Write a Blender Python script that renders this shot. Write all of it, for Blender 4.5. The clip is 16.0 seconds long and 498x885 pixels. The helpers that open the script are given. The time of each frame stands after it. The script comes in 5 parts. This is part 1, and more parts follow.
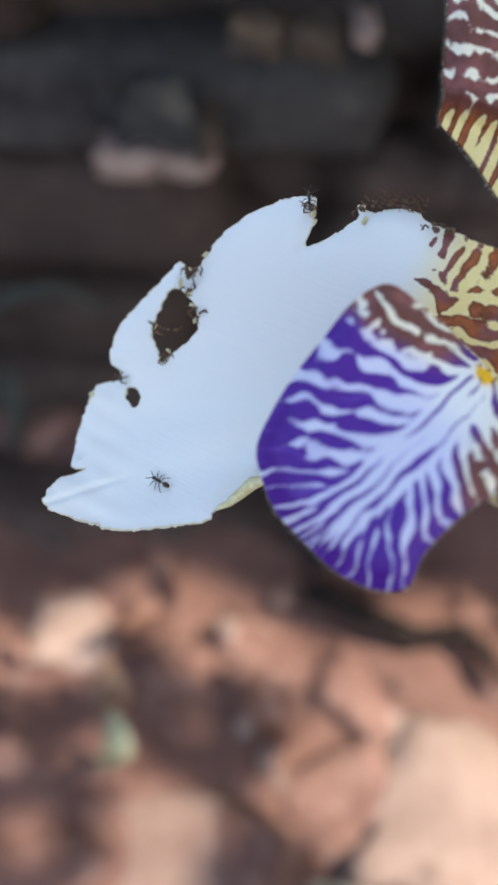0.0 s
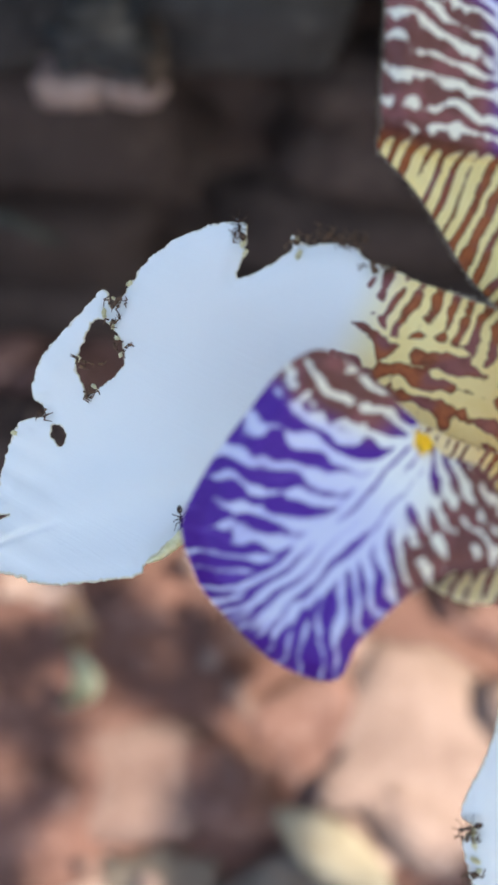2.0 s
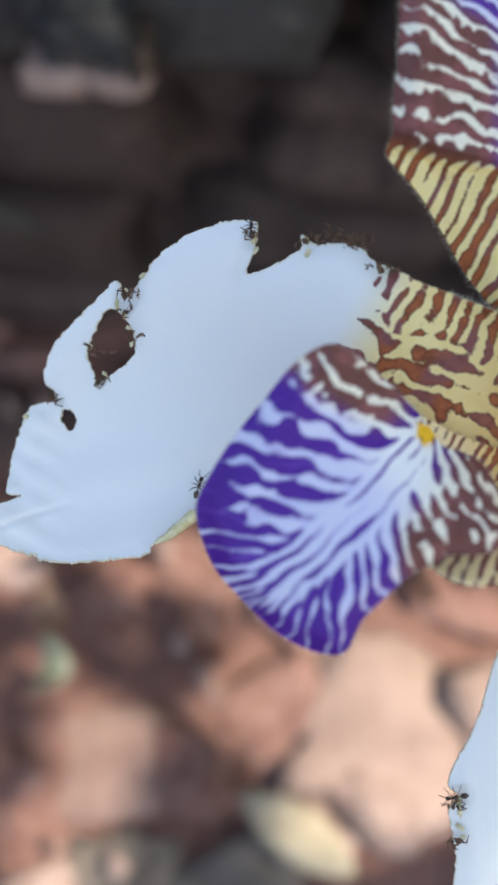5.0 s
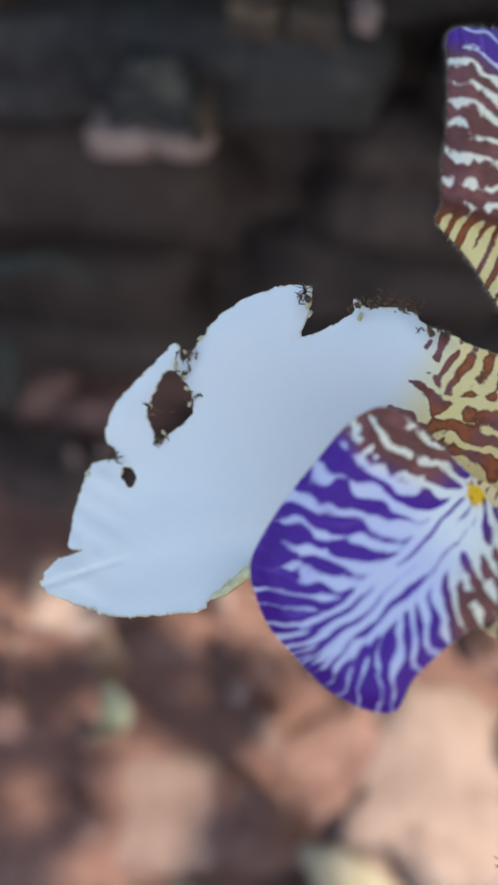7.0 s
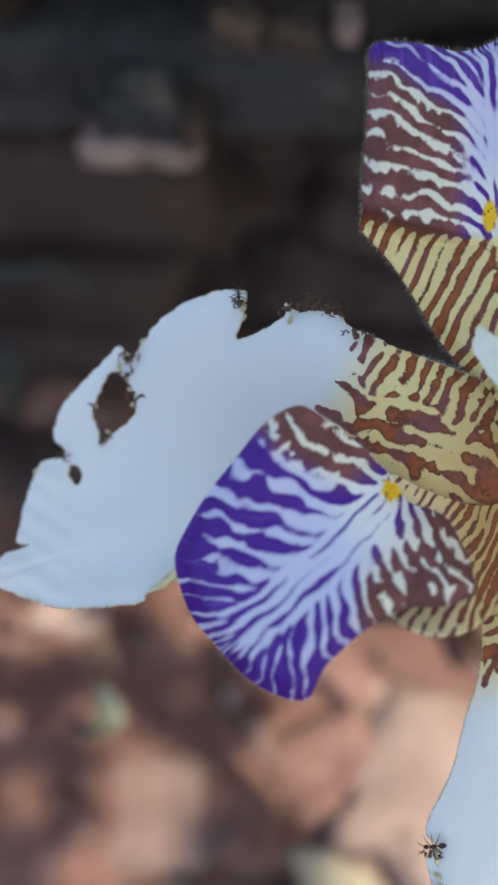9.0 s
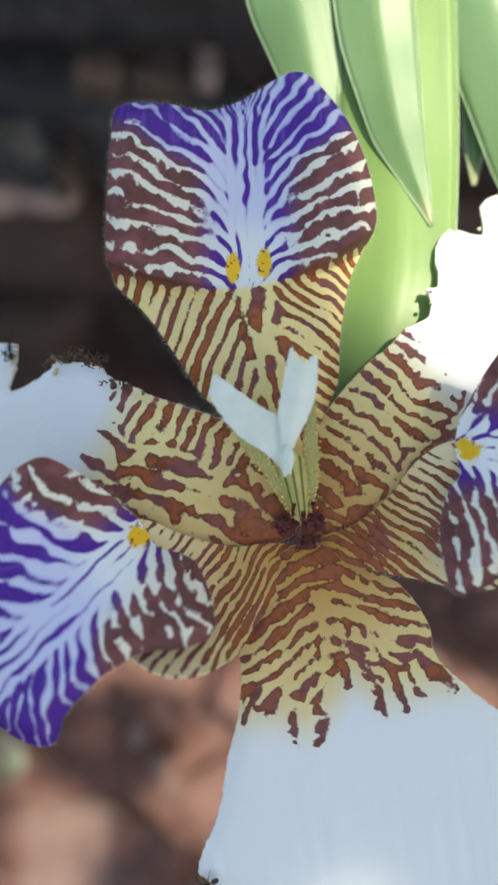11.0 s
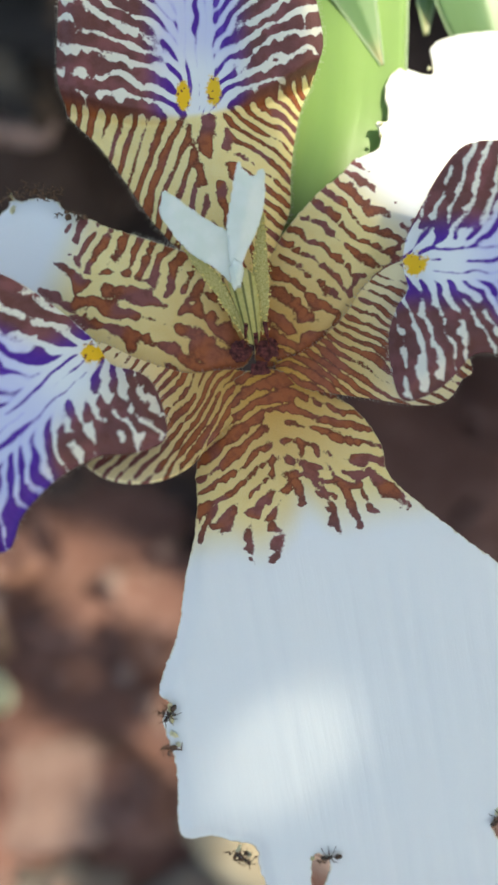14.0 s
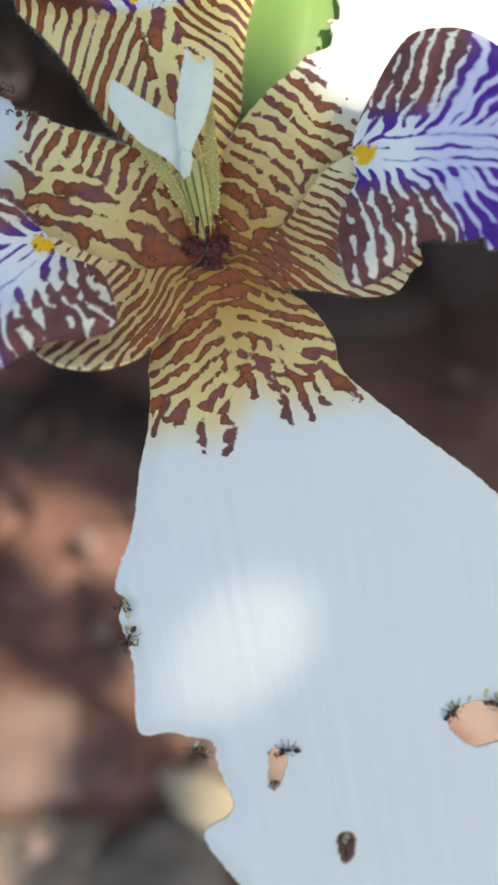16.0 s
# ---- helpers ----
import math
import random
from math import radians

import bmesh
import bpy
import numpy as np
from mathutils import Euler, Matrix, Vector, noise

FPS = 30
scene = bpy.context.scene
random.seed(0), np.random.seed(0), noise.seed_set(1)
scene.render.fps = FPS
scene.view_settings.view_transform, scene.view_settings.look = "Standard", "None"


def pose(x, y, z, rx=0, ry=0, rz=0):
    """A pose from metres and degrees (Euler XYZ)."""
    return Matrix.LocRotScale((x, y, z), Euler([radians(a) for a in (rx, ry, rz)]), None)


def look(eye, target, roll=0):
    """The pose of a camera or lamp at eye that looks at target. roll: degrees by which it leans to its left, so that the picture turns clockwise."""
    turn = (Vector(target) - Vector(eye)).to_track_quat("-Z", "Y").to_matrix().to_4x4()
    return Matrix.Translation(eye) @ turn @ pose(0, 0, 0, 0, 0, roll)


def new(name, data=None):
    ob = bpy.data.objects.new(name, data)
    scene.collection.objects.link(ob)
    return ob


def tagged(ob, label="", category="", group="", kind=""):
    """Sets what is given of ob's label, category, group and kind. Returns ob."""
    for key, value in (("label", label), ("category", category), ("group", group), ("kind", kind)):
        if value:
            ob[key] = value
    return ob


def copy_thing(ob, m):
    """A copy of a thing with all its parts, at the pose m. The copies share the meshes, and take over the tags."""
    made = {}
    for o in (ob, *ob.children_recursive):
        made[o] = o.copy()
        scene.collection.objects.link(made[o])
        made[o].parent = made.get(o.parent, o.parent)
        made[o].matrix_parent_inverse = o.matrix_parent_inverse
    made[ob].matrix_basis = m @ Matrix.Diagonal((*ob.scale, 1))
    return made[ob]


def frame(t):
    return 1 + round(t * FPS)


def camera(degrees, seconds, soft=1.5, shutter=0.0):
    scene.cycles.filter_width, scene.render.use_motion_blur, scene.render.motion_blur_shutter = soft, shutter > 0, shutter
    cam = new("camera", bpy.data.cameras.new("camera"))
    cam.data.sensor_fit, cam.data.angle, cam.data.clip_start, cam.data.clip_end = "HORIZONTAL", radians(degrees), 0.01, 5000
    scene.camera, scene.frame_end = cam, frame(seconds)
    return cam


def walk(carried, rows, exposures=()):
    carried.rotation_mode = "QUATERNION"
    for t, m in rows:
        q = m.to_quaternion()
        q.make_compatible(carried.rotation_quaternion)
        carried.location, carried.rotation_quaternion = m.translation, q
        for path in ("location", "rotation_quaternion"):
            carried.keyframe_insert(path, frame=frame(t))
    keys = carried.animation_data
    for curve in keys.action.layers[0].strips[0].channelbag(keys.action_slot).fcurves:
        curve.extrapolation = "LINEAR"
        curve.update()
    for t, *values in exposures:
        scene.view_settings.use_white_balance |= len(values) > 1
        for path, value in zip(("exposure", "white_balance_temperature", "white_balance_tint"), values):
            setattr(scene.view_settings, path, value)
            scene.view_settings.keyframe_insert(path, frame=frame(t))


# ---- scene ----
cam = camera(28, 16.0, soft=2.9)
cam.data.dof.use_dof = True
cam.data.dof.focus_distance = 0.088
cam.data.dof.aperture_fstop = 23
PATH = [
    (0, pose(-0.03273, -0.05148, 0.26456, 35.430, -0.370, 0.606)),
    (0.5, pose(-0.03370, -0.04744, 0.26618, 33.626, -0.267, 0.921)),
    (1, pose(-0.03548, -0.04397, 0.26706, 31.923, -0.813, 0.213)),
    (1.5, pose(-0.03317, -0.03968, 0.26720, 30.193, -1.706, -0.606)),
    (2, pose(-0.02894, -0.03641, 0.26804, 28.419, -0.922, -1.087)),
    (2.5, pose(-0.03180, -0.03427, 0.26570, 26.739, -1.859, -0.380)),
    (3, pose(-0.03359, -0.03242, 0.26337, 24.586, -2.304, -1.015)),
    (3.5, pose(-0.03358, -0.03161, 0.26448, 24.003, -1.411, -0.826)),
    (4, pose(-0.03333, -0.03263, 0.26651, 24.797, -3.557, -1.558)),
    (4.5, pose(-0.03192, -0.03410, 0.27234, 25.734, -3.322, -1.074)),
    (4.7, pose(-0.03355, -0.03862, 0.27122, 26.923, -3.899, -1.294)),
    (6.8, pose(-0.02988, -0.03740, 0.27561, 29.896, -0.307, 0.785)),
    (7, pose(-0.03286, -0.03864, 0.27403, 30.430, -0.708, 0.656)),
    (7.5, pose(-0.03255, -0.03789, 0.27529, 30.355, -0.084, 1.355)),
    (8, pose(-0.03312, -0.04131, 0.27405, 30.810, -0.705, 1.146)),
    (8.5, pose(-0.02438, -0.03762, 0.27913, 29.496, 0.596, 1.919)),
    (9, pose(-0.02470, -0.04095, 0.27642, 30.930, 0.406, 1.537)),
    (9.5, pose(-0.01753, -0.03930, 0.27778, 31.363, 0.660, 1.276)),
    (10, pose(-0.00952, -0.03776, 0.28014, 31.946, 0.001, 0.191)),
    (10.2, pose(-0.00893, -0.03916, 0.27913, 32.726, -0.929, -0.446)),
    (12.3, pose(-0.00117, -0.04285, 0.27913, 32.774, 0.444, -1.240)),
    (12.5, pose(-0.00050, -0.04524, 0.27682, 33.251, 0.208, -1.347)),
    (13, pose(-0.00004, -0.04625, 0.27816, 32.507, 0.329, -0.994)),
    (13.5, pose(-0.00020, -0.05007, 0.27604, 32.397, 0.240, -1.329)),
    (14, pose(-0.00314, -0.05464, 0.27232, 32.437, 0.019, -1.935)),
    (14.5, pose(0.00116, -0.05632, 0.27144, 32.083, -0.192, -2.174)),
    (15, pose(-0.00164, -0.05890, 0.26886, 31.645, -0.546, -2.245)),
    (15.5, pose(-0.00188, -0.06253, 0.26670, 31.898, -0.400, -2.374)),
    (16, pose(-0.00059, -0.06190, 0.26828, 31.655, -0.495, -2.772)),
]
walk(cam, PATH, [(0.0, 1.79, 7150, 7), (4.5, 1.74, 7100, 7), (7.0, 1.60, 7000, 5), (9.0, 1.43, 7000, 6), (10.0, 1.56, 7100, 9), (11.0, 1.44, 7250, 4), (12.5, 1.42, 7600, 1), (16.0, 1.52, 7500, 4)])

# ---- light ----
SUN_TO = Vector((0.55, -0.08, 0.83)).normalized()
world = bpy.data.worlds.new("sky")
scene.world = world
world.use_nodes = True
wn = world.node_tree
sky = wn.nodes.new("ShaderNodeTexSky")
sky.sky_type = "NISHITA"
sky.sun_disc = False
sky.dust_density = 3.0
sky.sun_elevation = math.asin(SUN_TO.z)
sky.sun_rotation = math.atan2(SUN_TO.x, SUN_TO.y)
wn.links.new(sky.outputs[0], wn.nodes["Background"].inputs[0])
wn.nodes["Background"].inputs[1].default_value = 0.15
lamp = bpy.data.lights.new("sun", "SUN")
lamp.energy, lamp.angle, lamp.color = 3.0, radians(0.5), (1.0, 0.94, 0.85)
sun = new("sun", lamp)
sun.matrix_world = look(SUN_TO * 5, (0, 0, 0))


# ---- materials ----
class Nodes:
    """A short way to write node trees."""

    def __init__(self, name):
        self.mat = bpy.data.materials.new(name)
        self.mat.use_nodes = True
        self.tree = self.mat.node_tree
        self.bsdf = self.tree.nodes["Principled BSDF"]
        self.out = self.tree.nodes["Material Output"]

    def put(self, socket, value):
        if isinstance(value, bpy.types.NodeSocket):
            self.tree.links.new(value, socket)
        elif isinstance(value, (tuple, list)) and len(value) == 3 and socket.type == "RGBA":
            socket.default_value = (*value, 1)
        else:
            socket.default_value = value

    def math(self, op, a, b=0.0, c=0.0):
        n = self.tree.nodes.new("ShaderNodeMath")
        n.operation = op
        for k, v in enumerate((a, b, c)):
            self.put(n.inputs[k], v)
        return n.outputs[0]

    def attr(self, name):
        n = self.tree.nodes.new("ShaderNodeAttribute")
        n.attribute_name = name
        return n.outputs["Fac"]

    def vec(self, x, y, z=0.0):
        n = self.tree.nodes.new("ShaderNodeCombineXYZ")
        for k, v in enumerate((x, y, z)):
            self.put(n.inputs[k], v)
        return n.outputs[0]

    def coords(self):
        return self.tree.nodes.new("ShaderNodeTexCoord").outputs["Object"]

    def noise(self, vector, scale, detail=3.0, rough=0.55, distort=0.0):
        n = self.tree.nodes.new("ShaderNodeTexNoise")
        self.put(n.inputs["Vector"], vector)
        for key, v in (("Scale", scale), ("Detail", detail), ("Roughness", rough), ("Distortion", distort)):
            n.inputs[key].default_value = v
        return n.outputs[0]

    def step(self, value, low, high, a=0.0, b=1.0):
        n = self.tree.nodes.new("ShaderNodeMapRange")
        n.interpolation_type = "SMOOTHSTEP"
        for k, v in enumerate((value, low, high, a, b)):
            self.put(n.inputs[k], v)
        return n.outputs[0]

    def mix(self, fac, a, b):
        n = self.tree.nodes.new("ShaderNodeMix")
        n.data_type = "RGBA"
        self.put(n.inputs[0], fac)
        self.put(n.inputs[6], a)
        self.put(n.inputs[7], b)
        return n.outputs[2]

    def random(self):
        return self.tree.nodes.new("ShaderNodeObjectInfo").outputs["Random"]

    def bump(self, height, strength, distance):
        n = self.tree.nodes.new("ShaderNodeBump")
        n.inputs["Strength"].default_value, n.inputs["Distance"].default_value = strength, distance
        self.put(n.inputs["Height"], height)
        self.put(self.bsdf.inputs["Normal"], n.outputs[0])
        return n.outputs[0]

    def done(self, color, rough=0.5, specular=0.5, thin=0.0, thin_color=None):
        """thin: the share of light that passes through a leaf or petal."""
        self.put(self.bsdf.inputs["Base Color"], color)
        self.put(self.bsdf.inputs["Roughness"], rough)
        self.bsdf.inputs["Specular IOR Level"].default_value = specular
        if thin:
            t, m = self.tree.nodes.new("ShaderNodeBsdfTranslucent"), self.tree.nodes.new("ShaderNodeMixShader")
            self.put(t.inputs[0], thin_color or color)
            m.inputs[0].default_value = thin
            self.tree.links.new(self.bsdf.outputs[0], m.inputs[1])
            self.tree.links.new(t.outputs[0], m.inputs[2])
            self.tree.links.new(m.outputs[0], self.out.inputs[0])
        return self.mat


def petal_material():
    """Petal colours: cream or white ground, brown or violet stripes, yellow spot; the sheets say where by their fields."""
    k = Nodes("petal")
    amt = k.attr("amt")
    place = k.vec(k.attr("px"), k.attr("pu"), 0.0)
    fine = k.math("SUBTRACT", k.noise(place, 1.5, 1.0), 0.5)
    frayed = k.math("SUBTRACT", k.noise(place, 3.4, 3.0, 0.65), 0.5)
    speck = k.noise(place, 13.0, 2.0)
    field = k.math("ADD", k.math("ADD", k.attr("band"), amt), k.math("ADD", k.math("MULTIPLY", fine, 0.35), k.math("MULTIPLY", frayed, k.math("MULTIPLY", k.attr("fray"), 2.2))))
    stripe = k.step(k.math("MULTIPLY", field, k.math("SUBTRACT", 1.0, k.math("MULTIPLY", k.attr("wash"), 0.5))), -0.2, 0.2)
    grain = k.noise(place, 9.0, 2.0)
    cream = k.mix(grain, (0.95, 0.80, 0.33), (1.0, 0.91, 0.50))
    white = k.mix(grain, (0.81, 0.86, 0.87), (0.88, 0.91, 0.91))
    white = k.mix(k.math("MULTIPLY", k.attr("wash"), 0.4), white, (0.46, 0.48, 0.86))
    cream = k.mix(k.math("MULTIPLY", k.step(k.noise(place, 0.55, 2.0), 0.42, 0.66), 0.3), cream, (0.90, 0.72, 0.26))
    cream = k.mix(k.math("MULTIPLY", k.step(speck, 0.5, 0.8), 0.35), cream, (0.68, 0.50, 0.16))
    # Bright specks painted into the cream as glints off tiny glands.
    cream = k.mix(k.math("MULTIPLY", k.step(speck, 0.42, 0.25), 0.6), cream, (1.0, 0.95, 0.70))
    cream = k.mix(k.attr("core"), cream, k.mix(grain, (0.50, 0.21, 0.022), (0.76, 0.43, 0.07)))
    ground = k.mix(k.attr("wht"), cream, white)
    brown = k.mix(k.step(field, 0.1, 0.9), (0.16, 0.034, 0.006), (0.42, 0.112, 0.03))
    brown = k.mix(k.step(grain, 0.5, 0.8), brown, (0.46, 0.17, 0.06))
    brown = k.mix(k.math("MULTIPLY", k.attr("wht"), 1.35), brown, k.mix(grain, (0.10, 0.034, 0.034), (0.225, 0.084, 0.078)))
    brown = k.mix(k.math("MULTIPLY", k.step(k.noise(place, 0.26, 1.0), 0.47, 0.6), k.math("SUBTRACT", 1.0, k.attr("core"))), brown, (0.25, 0.085, 0.085))
    brown = k.mix(k.math("MULTIPLY", k.step(k.noise(place, 1.1, 3.0), 0.45, 0.65), 0.35), brown, (0.11, 0.022, 0.010))
    violet = k.mix(k.noise(place, 2.5, 2.0), (0.052, 0.005, 0.24), (0.11, 0.018, 0.38))
    lines = k.noise(k.vec(k.math("MULTIPLY", k.attr("vw"), 1.5), k.math("MULTIPLY", k.attr("vs"), 0.12), 4.0), 1.0, 2.0)
    brown = k.mix(k.math("MULTIPLY", k.step(speck, 0.55, 0.8), 0.4), brown, (0.50, 0.24, 0.12))
    violet = k.mix(k.math("MULTIPLY", k.step(lines, 0.5, 0.72), 0.55), violet, (0.20, 0.10, 0.58))
    ink = k.mix(k.attr("purp"), brown, violet)
    col = k.mix(stripe, ground, ink)
    halo = k.math("MULTIPLY", k.step(field, -0.95, -0.05), k.math("MULTIPLY", k.attr("wash"), 0.3))
    col = k.mix(k.math("MULTIPLY", halo, k.math("SUBTRACT", 1.0, stripe)), col, (0.36, 0.32, 0.80))
    dots = k.step(k.noise(place, 2.2, 1.0), 0.63, 0.67)
    gold = k.mix(dots, (0.92, 0.60, 0.02), (0.24, 0.06, 0.03))
    spot = k.step(k.math("ADD", k.attr("yel"), k.math("MULTIPLY", frayed, 1.3)), 0.35, 0.75)
    col = k.mix(spot, col, gold)
    rim = k.step(k.math("ADD", k.attr("edge"), k.math("MULTIPLY", fine, 0.25)), 0.14, 0.0)
    col = k.mix(k.math("MULTIPLY", rim, k.math("MULTIPLY", k.attr("bite"), 0.55)), col, (0.62, 0.55, 0.30))
    veins = k.noise(k.vec(k.math("MULTIPLY", k.attr("vw"), 3.2), k.math("MULTIPLY", k.attr("vs"), 0.16), 0.0), 1.0, 3.0)
    k.bump(k.math("ADD", k.math("MULTIPLY", veins, 0.55), k.math("MULTIPLY", k.math("ADD", grain, speck), k.math("SUBTRACT", 1.2, k.math("MULTIPLY", k.attr("wht"), 1.0)))), 0.28, 0.0003)
    return k.done(col, k.math("ADD", 0.36, k.math("MULTIPLY", grain, 0.3)), 0.45, 0.3, col)


def leaf_material(name, dark, light, through_color):
    k = Nodes(name)
    vw, vs = k.attr("vw"), k.attr("vs")
    veins = k.noise(k.vec(k.math("MULTIPLY", vw, 1.5), k.math("MULTIPLY", vs, 0.02), k.random()), 1.0, 4.0, 0.65)
    broad = k.noise(k.vec(k.math("MULTIPLY", vw, 0.2), k.math("MULTIPLY", vs, 0.03), k.random()), 1.0, 2.0)
    col = k.mix(k.step(broad, 0.3, 0.7), dark, light)
    col = k.mix(k.math("MULTIPLY", k.step(veins, 0.2, 0.9), 0.16), col, (0.28, 0.46, 0.15))
    rim = k.step(k.attr("edge"), 0.35, 0.05)
    col = k.mix(rim, col, (0.5, 0.6, 0.4))
    col = k.mix(k.attr("dry"), col, (0.55, 0.48, 0.25))
    k.bump(veins, 0.12, 0.0003)
    return k.done(col, 0.38, 0.5, 0.45, k.mix(0.6, col, through_color))


def stone_material(name, dark, light, tint, scale=60.0):
    k = Nodes(name)
    c = k.coords()
    big, small, grit = k.noise(c, scale, 4.0, 0.6), k.noise(c, scale * 5, 4.0, 0.7), k.noise(c, scale * 30, 2.0)
    col = k.mix(k.step(big, 0.3, 0.7), dark, light)
    col = k.mix(k.step(small, 0.45, 0.75), col, tint)
    col = k.mix(k.math("MULTIPLY", k.random(), 0.55), col, dark)
    k.bump(k.math("ADD", small, k.math("MULTIPLY", grit, 0.4)), 0.6, 0.0012)
    return k.done(col, k.math("ADD", 0.75, k.math("MULTIPLY", grit, 0.2)), 0.25)


def plain_material(name, a, b, scale=400.0, rough=0.5, thin=0.0, specular=0.5):
    k = Nodes(name)
    c = k.coords()
    g = k.noise(c, scale, 3.0)
    k.bump(g, 0.3, 0.0002)
    return k.done(k.mix(k.step(g, 0.3, 0.7), a, b), rough, specular, thin)


def column_material():
    k = Nodes("style_green")
    c = k.coords()
    line = k.step(k.math("SINE", k.math("MULTIPLY", k.attr("vw"), 6.5)), 0.25, 0.8)
    g = k.noise(c, 2500, 2.0)
    col = k.mix(line, k.mix(g, (0.42, 0.40, 0.10), (0.66, 0.62, 0.26)), (0.16, 0.17, 0.05))
    k.bump(g, 0.4, 0.0002)
    return k.done(col, 0.4, 0.5, 0.25, col)


PETAL = petal_material()
LEAF = leaf_material("leaf", (0.18, 0.31, 0.13), (0.25, 0.40, 0.20), (0.38, 0.55, 0.22))
SCAPE = leaf_material("scape_leaf", (0.20, 0.34, 0.10), (0.28, 0.44, 0.13), (0.44, 0.60, 0.16))
# The two wall stones: base colours darkened to stand in for deep shade.
STONE_SHADED = stone_material("shaded_stone", (0.026, 0.017, 0.015), (0.072, 0.048, 0.041), (0.115, 0.08, 0.066), 34)
STONE_SHALE = stone_material("shaded_shale", (0.022, 0.020, 0.020), (0.060, 0.054, 0.052), (0.10, 0.09, 0.085), 34)
STONE_RED = stone_material("red_stone", (0.125, 0.060, 0.049), (0.225, 0.124, 0.103), (0.32, 0.21, 0.18))
STONE_PALE = stone_material("pale_stone", (0.21, 0.140, 0.120), (0.33, 0.236, 0.206), (0.42, 0.32, 0.285))
STONE_PINK = stone_material("pink_stone", (0.16, 0.097, 0.082), (0.24, 0.16, 0.137), (0.30, 0.215, 0.187))
STONE_BROWN = stone_material("brown_stone", (0.045, 0.033, 0.026), (0.085, 0.062, 0.048), (0.12, 0.088, 0.068))
STONE_SLATE = stone_material("slate_stone", (0.026, 0.026, 0.027), (0.045, 0.045, 0.046), (0.065, 0.063, 0.062))
STONE_GREY = stone_material("grey_stone", (0.11, 0.088, 0.072), (0.19, 0.158, 0.134), (0.26, 0.225, 0.195))
SOIL = stone_material("soil", (0.105, 0.052, 0.042), (0.20, 0.103, 0.083), (0.27, 0.16, 0.135), 40)
LITTER = plain_material("dry_leaf", (0.14, 0.065, 0.05), (0.29, 0.165, 0.13), 120, 0.7, 0.2, 0.2)
TAN = plain_material("tan_leaf", (0.33, 0.272, 0.19), (0.45, 0.388, 0.285), 120, 0.6, 0.25, 0.3)
RUSSET = plain_material("russet_leaf", (0.24, 0.135, 0.085), (0.38, 0.24, 0.16), 120, 0.6, 0.25, 0.3)
MOSS = plain_material("pale_green_leaf", (0.23, 0.25, 0.17), (0.35, 0.36, 0.27), 120, 0.6, 0.25, 0.3)
STYLE = plain_material("style_white", (0.78, 0.85, 0.76), (0.86, 0.90, 0.84), 500, 0.4, 0.35)
CURD = plain_material("yellowed_tissue", (0.66, 0.62, 0.34), (0.82, 0.80, 0.58), 1500, 0.45, 0.3)
MARGIN = plain_material("leaf_margin", (0.34, 0.48, 0.25), (0.44, 0.57, 0.33), 700, 0.45, 0.3)
STYLE_GREEN = column_material()
OLIVE = plain_material("stamen_olive", (0.36, 0.33, 0.08), (0.62, 0.56, 0.24), 9000, 0.5, 0.25)
POLLEN = plain_material("pollen_yellow", (0.60, 0.48, 0.10), (0.85, 0.74, 0.30), 6000, 0.6)
PIT = plain_material("pit_maroon", (0.030, 0.008, 0.007), (0.16, 0.045, 0.040), 2600, 0.7, 0.0, 0.15)
ANT = plain_material("ant_brown", (0.012, 0.006, 0.004), (0.07, 0.03, 0.012), 3000, 0.25)
CRUMB = plain_material("frass", (0.035, 0.016, 0.008), (0.16, 0.085, 0.04), 2500, 0.6)
HAIR = plain_material("fine_hair", (0.62, 0.57, 0.46), (0.80, 0.75, 0.64), 900, 0.5, 0.3)
BARK = plain_material("twig_bark", (0.010, 0.007, 0.006), (0.028, 0.020, 0.017), 300, 0.9, 0.0, 0.1)
TWIG = plain_material("grey_twig", (0.03, 0.034, 0.03), (0.065, 0.07, 0.062), 300, 0.9, 0.0, 0.15)


# ---- the flower's own frame: x across, u up the face, n out of the face, in millimetres ----
CENTRE = Vector((0, 0, 0.2))
FX, FU, FN = Vector((1, 0, 0)), Vector((0, 0.83, 0.5578)), Vector((0, -0.5578, 0.83))


def face(x, u, n):
    """A place in metres, from the flower's centre."""
    return (FX * x + FU * u + FN * n) * 0.001


def part(name, data, material, parent, label=""):
    if isinstance(data, bmesh.types.BMesh):
        me = bpy.data.meshes.new(name)
        data.to_mesh(me)
        data.free()
        data = me
    if material and not data.materials:
        data.materials.append(material)
    ob = new(name, data)
    if parent:
        ob.parent = parent
    if label:
        ob["label"] = label
    return ob


def thing(name, place, label, category, group="", kind=""):
    ob = new(name)
    ob.location = place
    ob.empty_display_size = 0.01
    return tagged(ob, label, category, group, kind)


def smooth_loop(points, per=5):
    """A closed Catmull-Rom curve through the control points."""
    p = np.array(points, float)
    a, b, c, d = np.roll(p, 1, 0), p, np.roll(p, -1, 0), np.roll(p, -2, 0)
    t = np.linspace(0, 1, per, endpoint=False)[:, None, None]
    out = 0.5 * (2 * b + (c - a) * t + (2 * a - 5 * b + 4 * c - d) * t**2 + (3 * b - a - 3 * c + d) * t**3)
    return out.transpose(1, 0, 2).reshape(-1, 2)


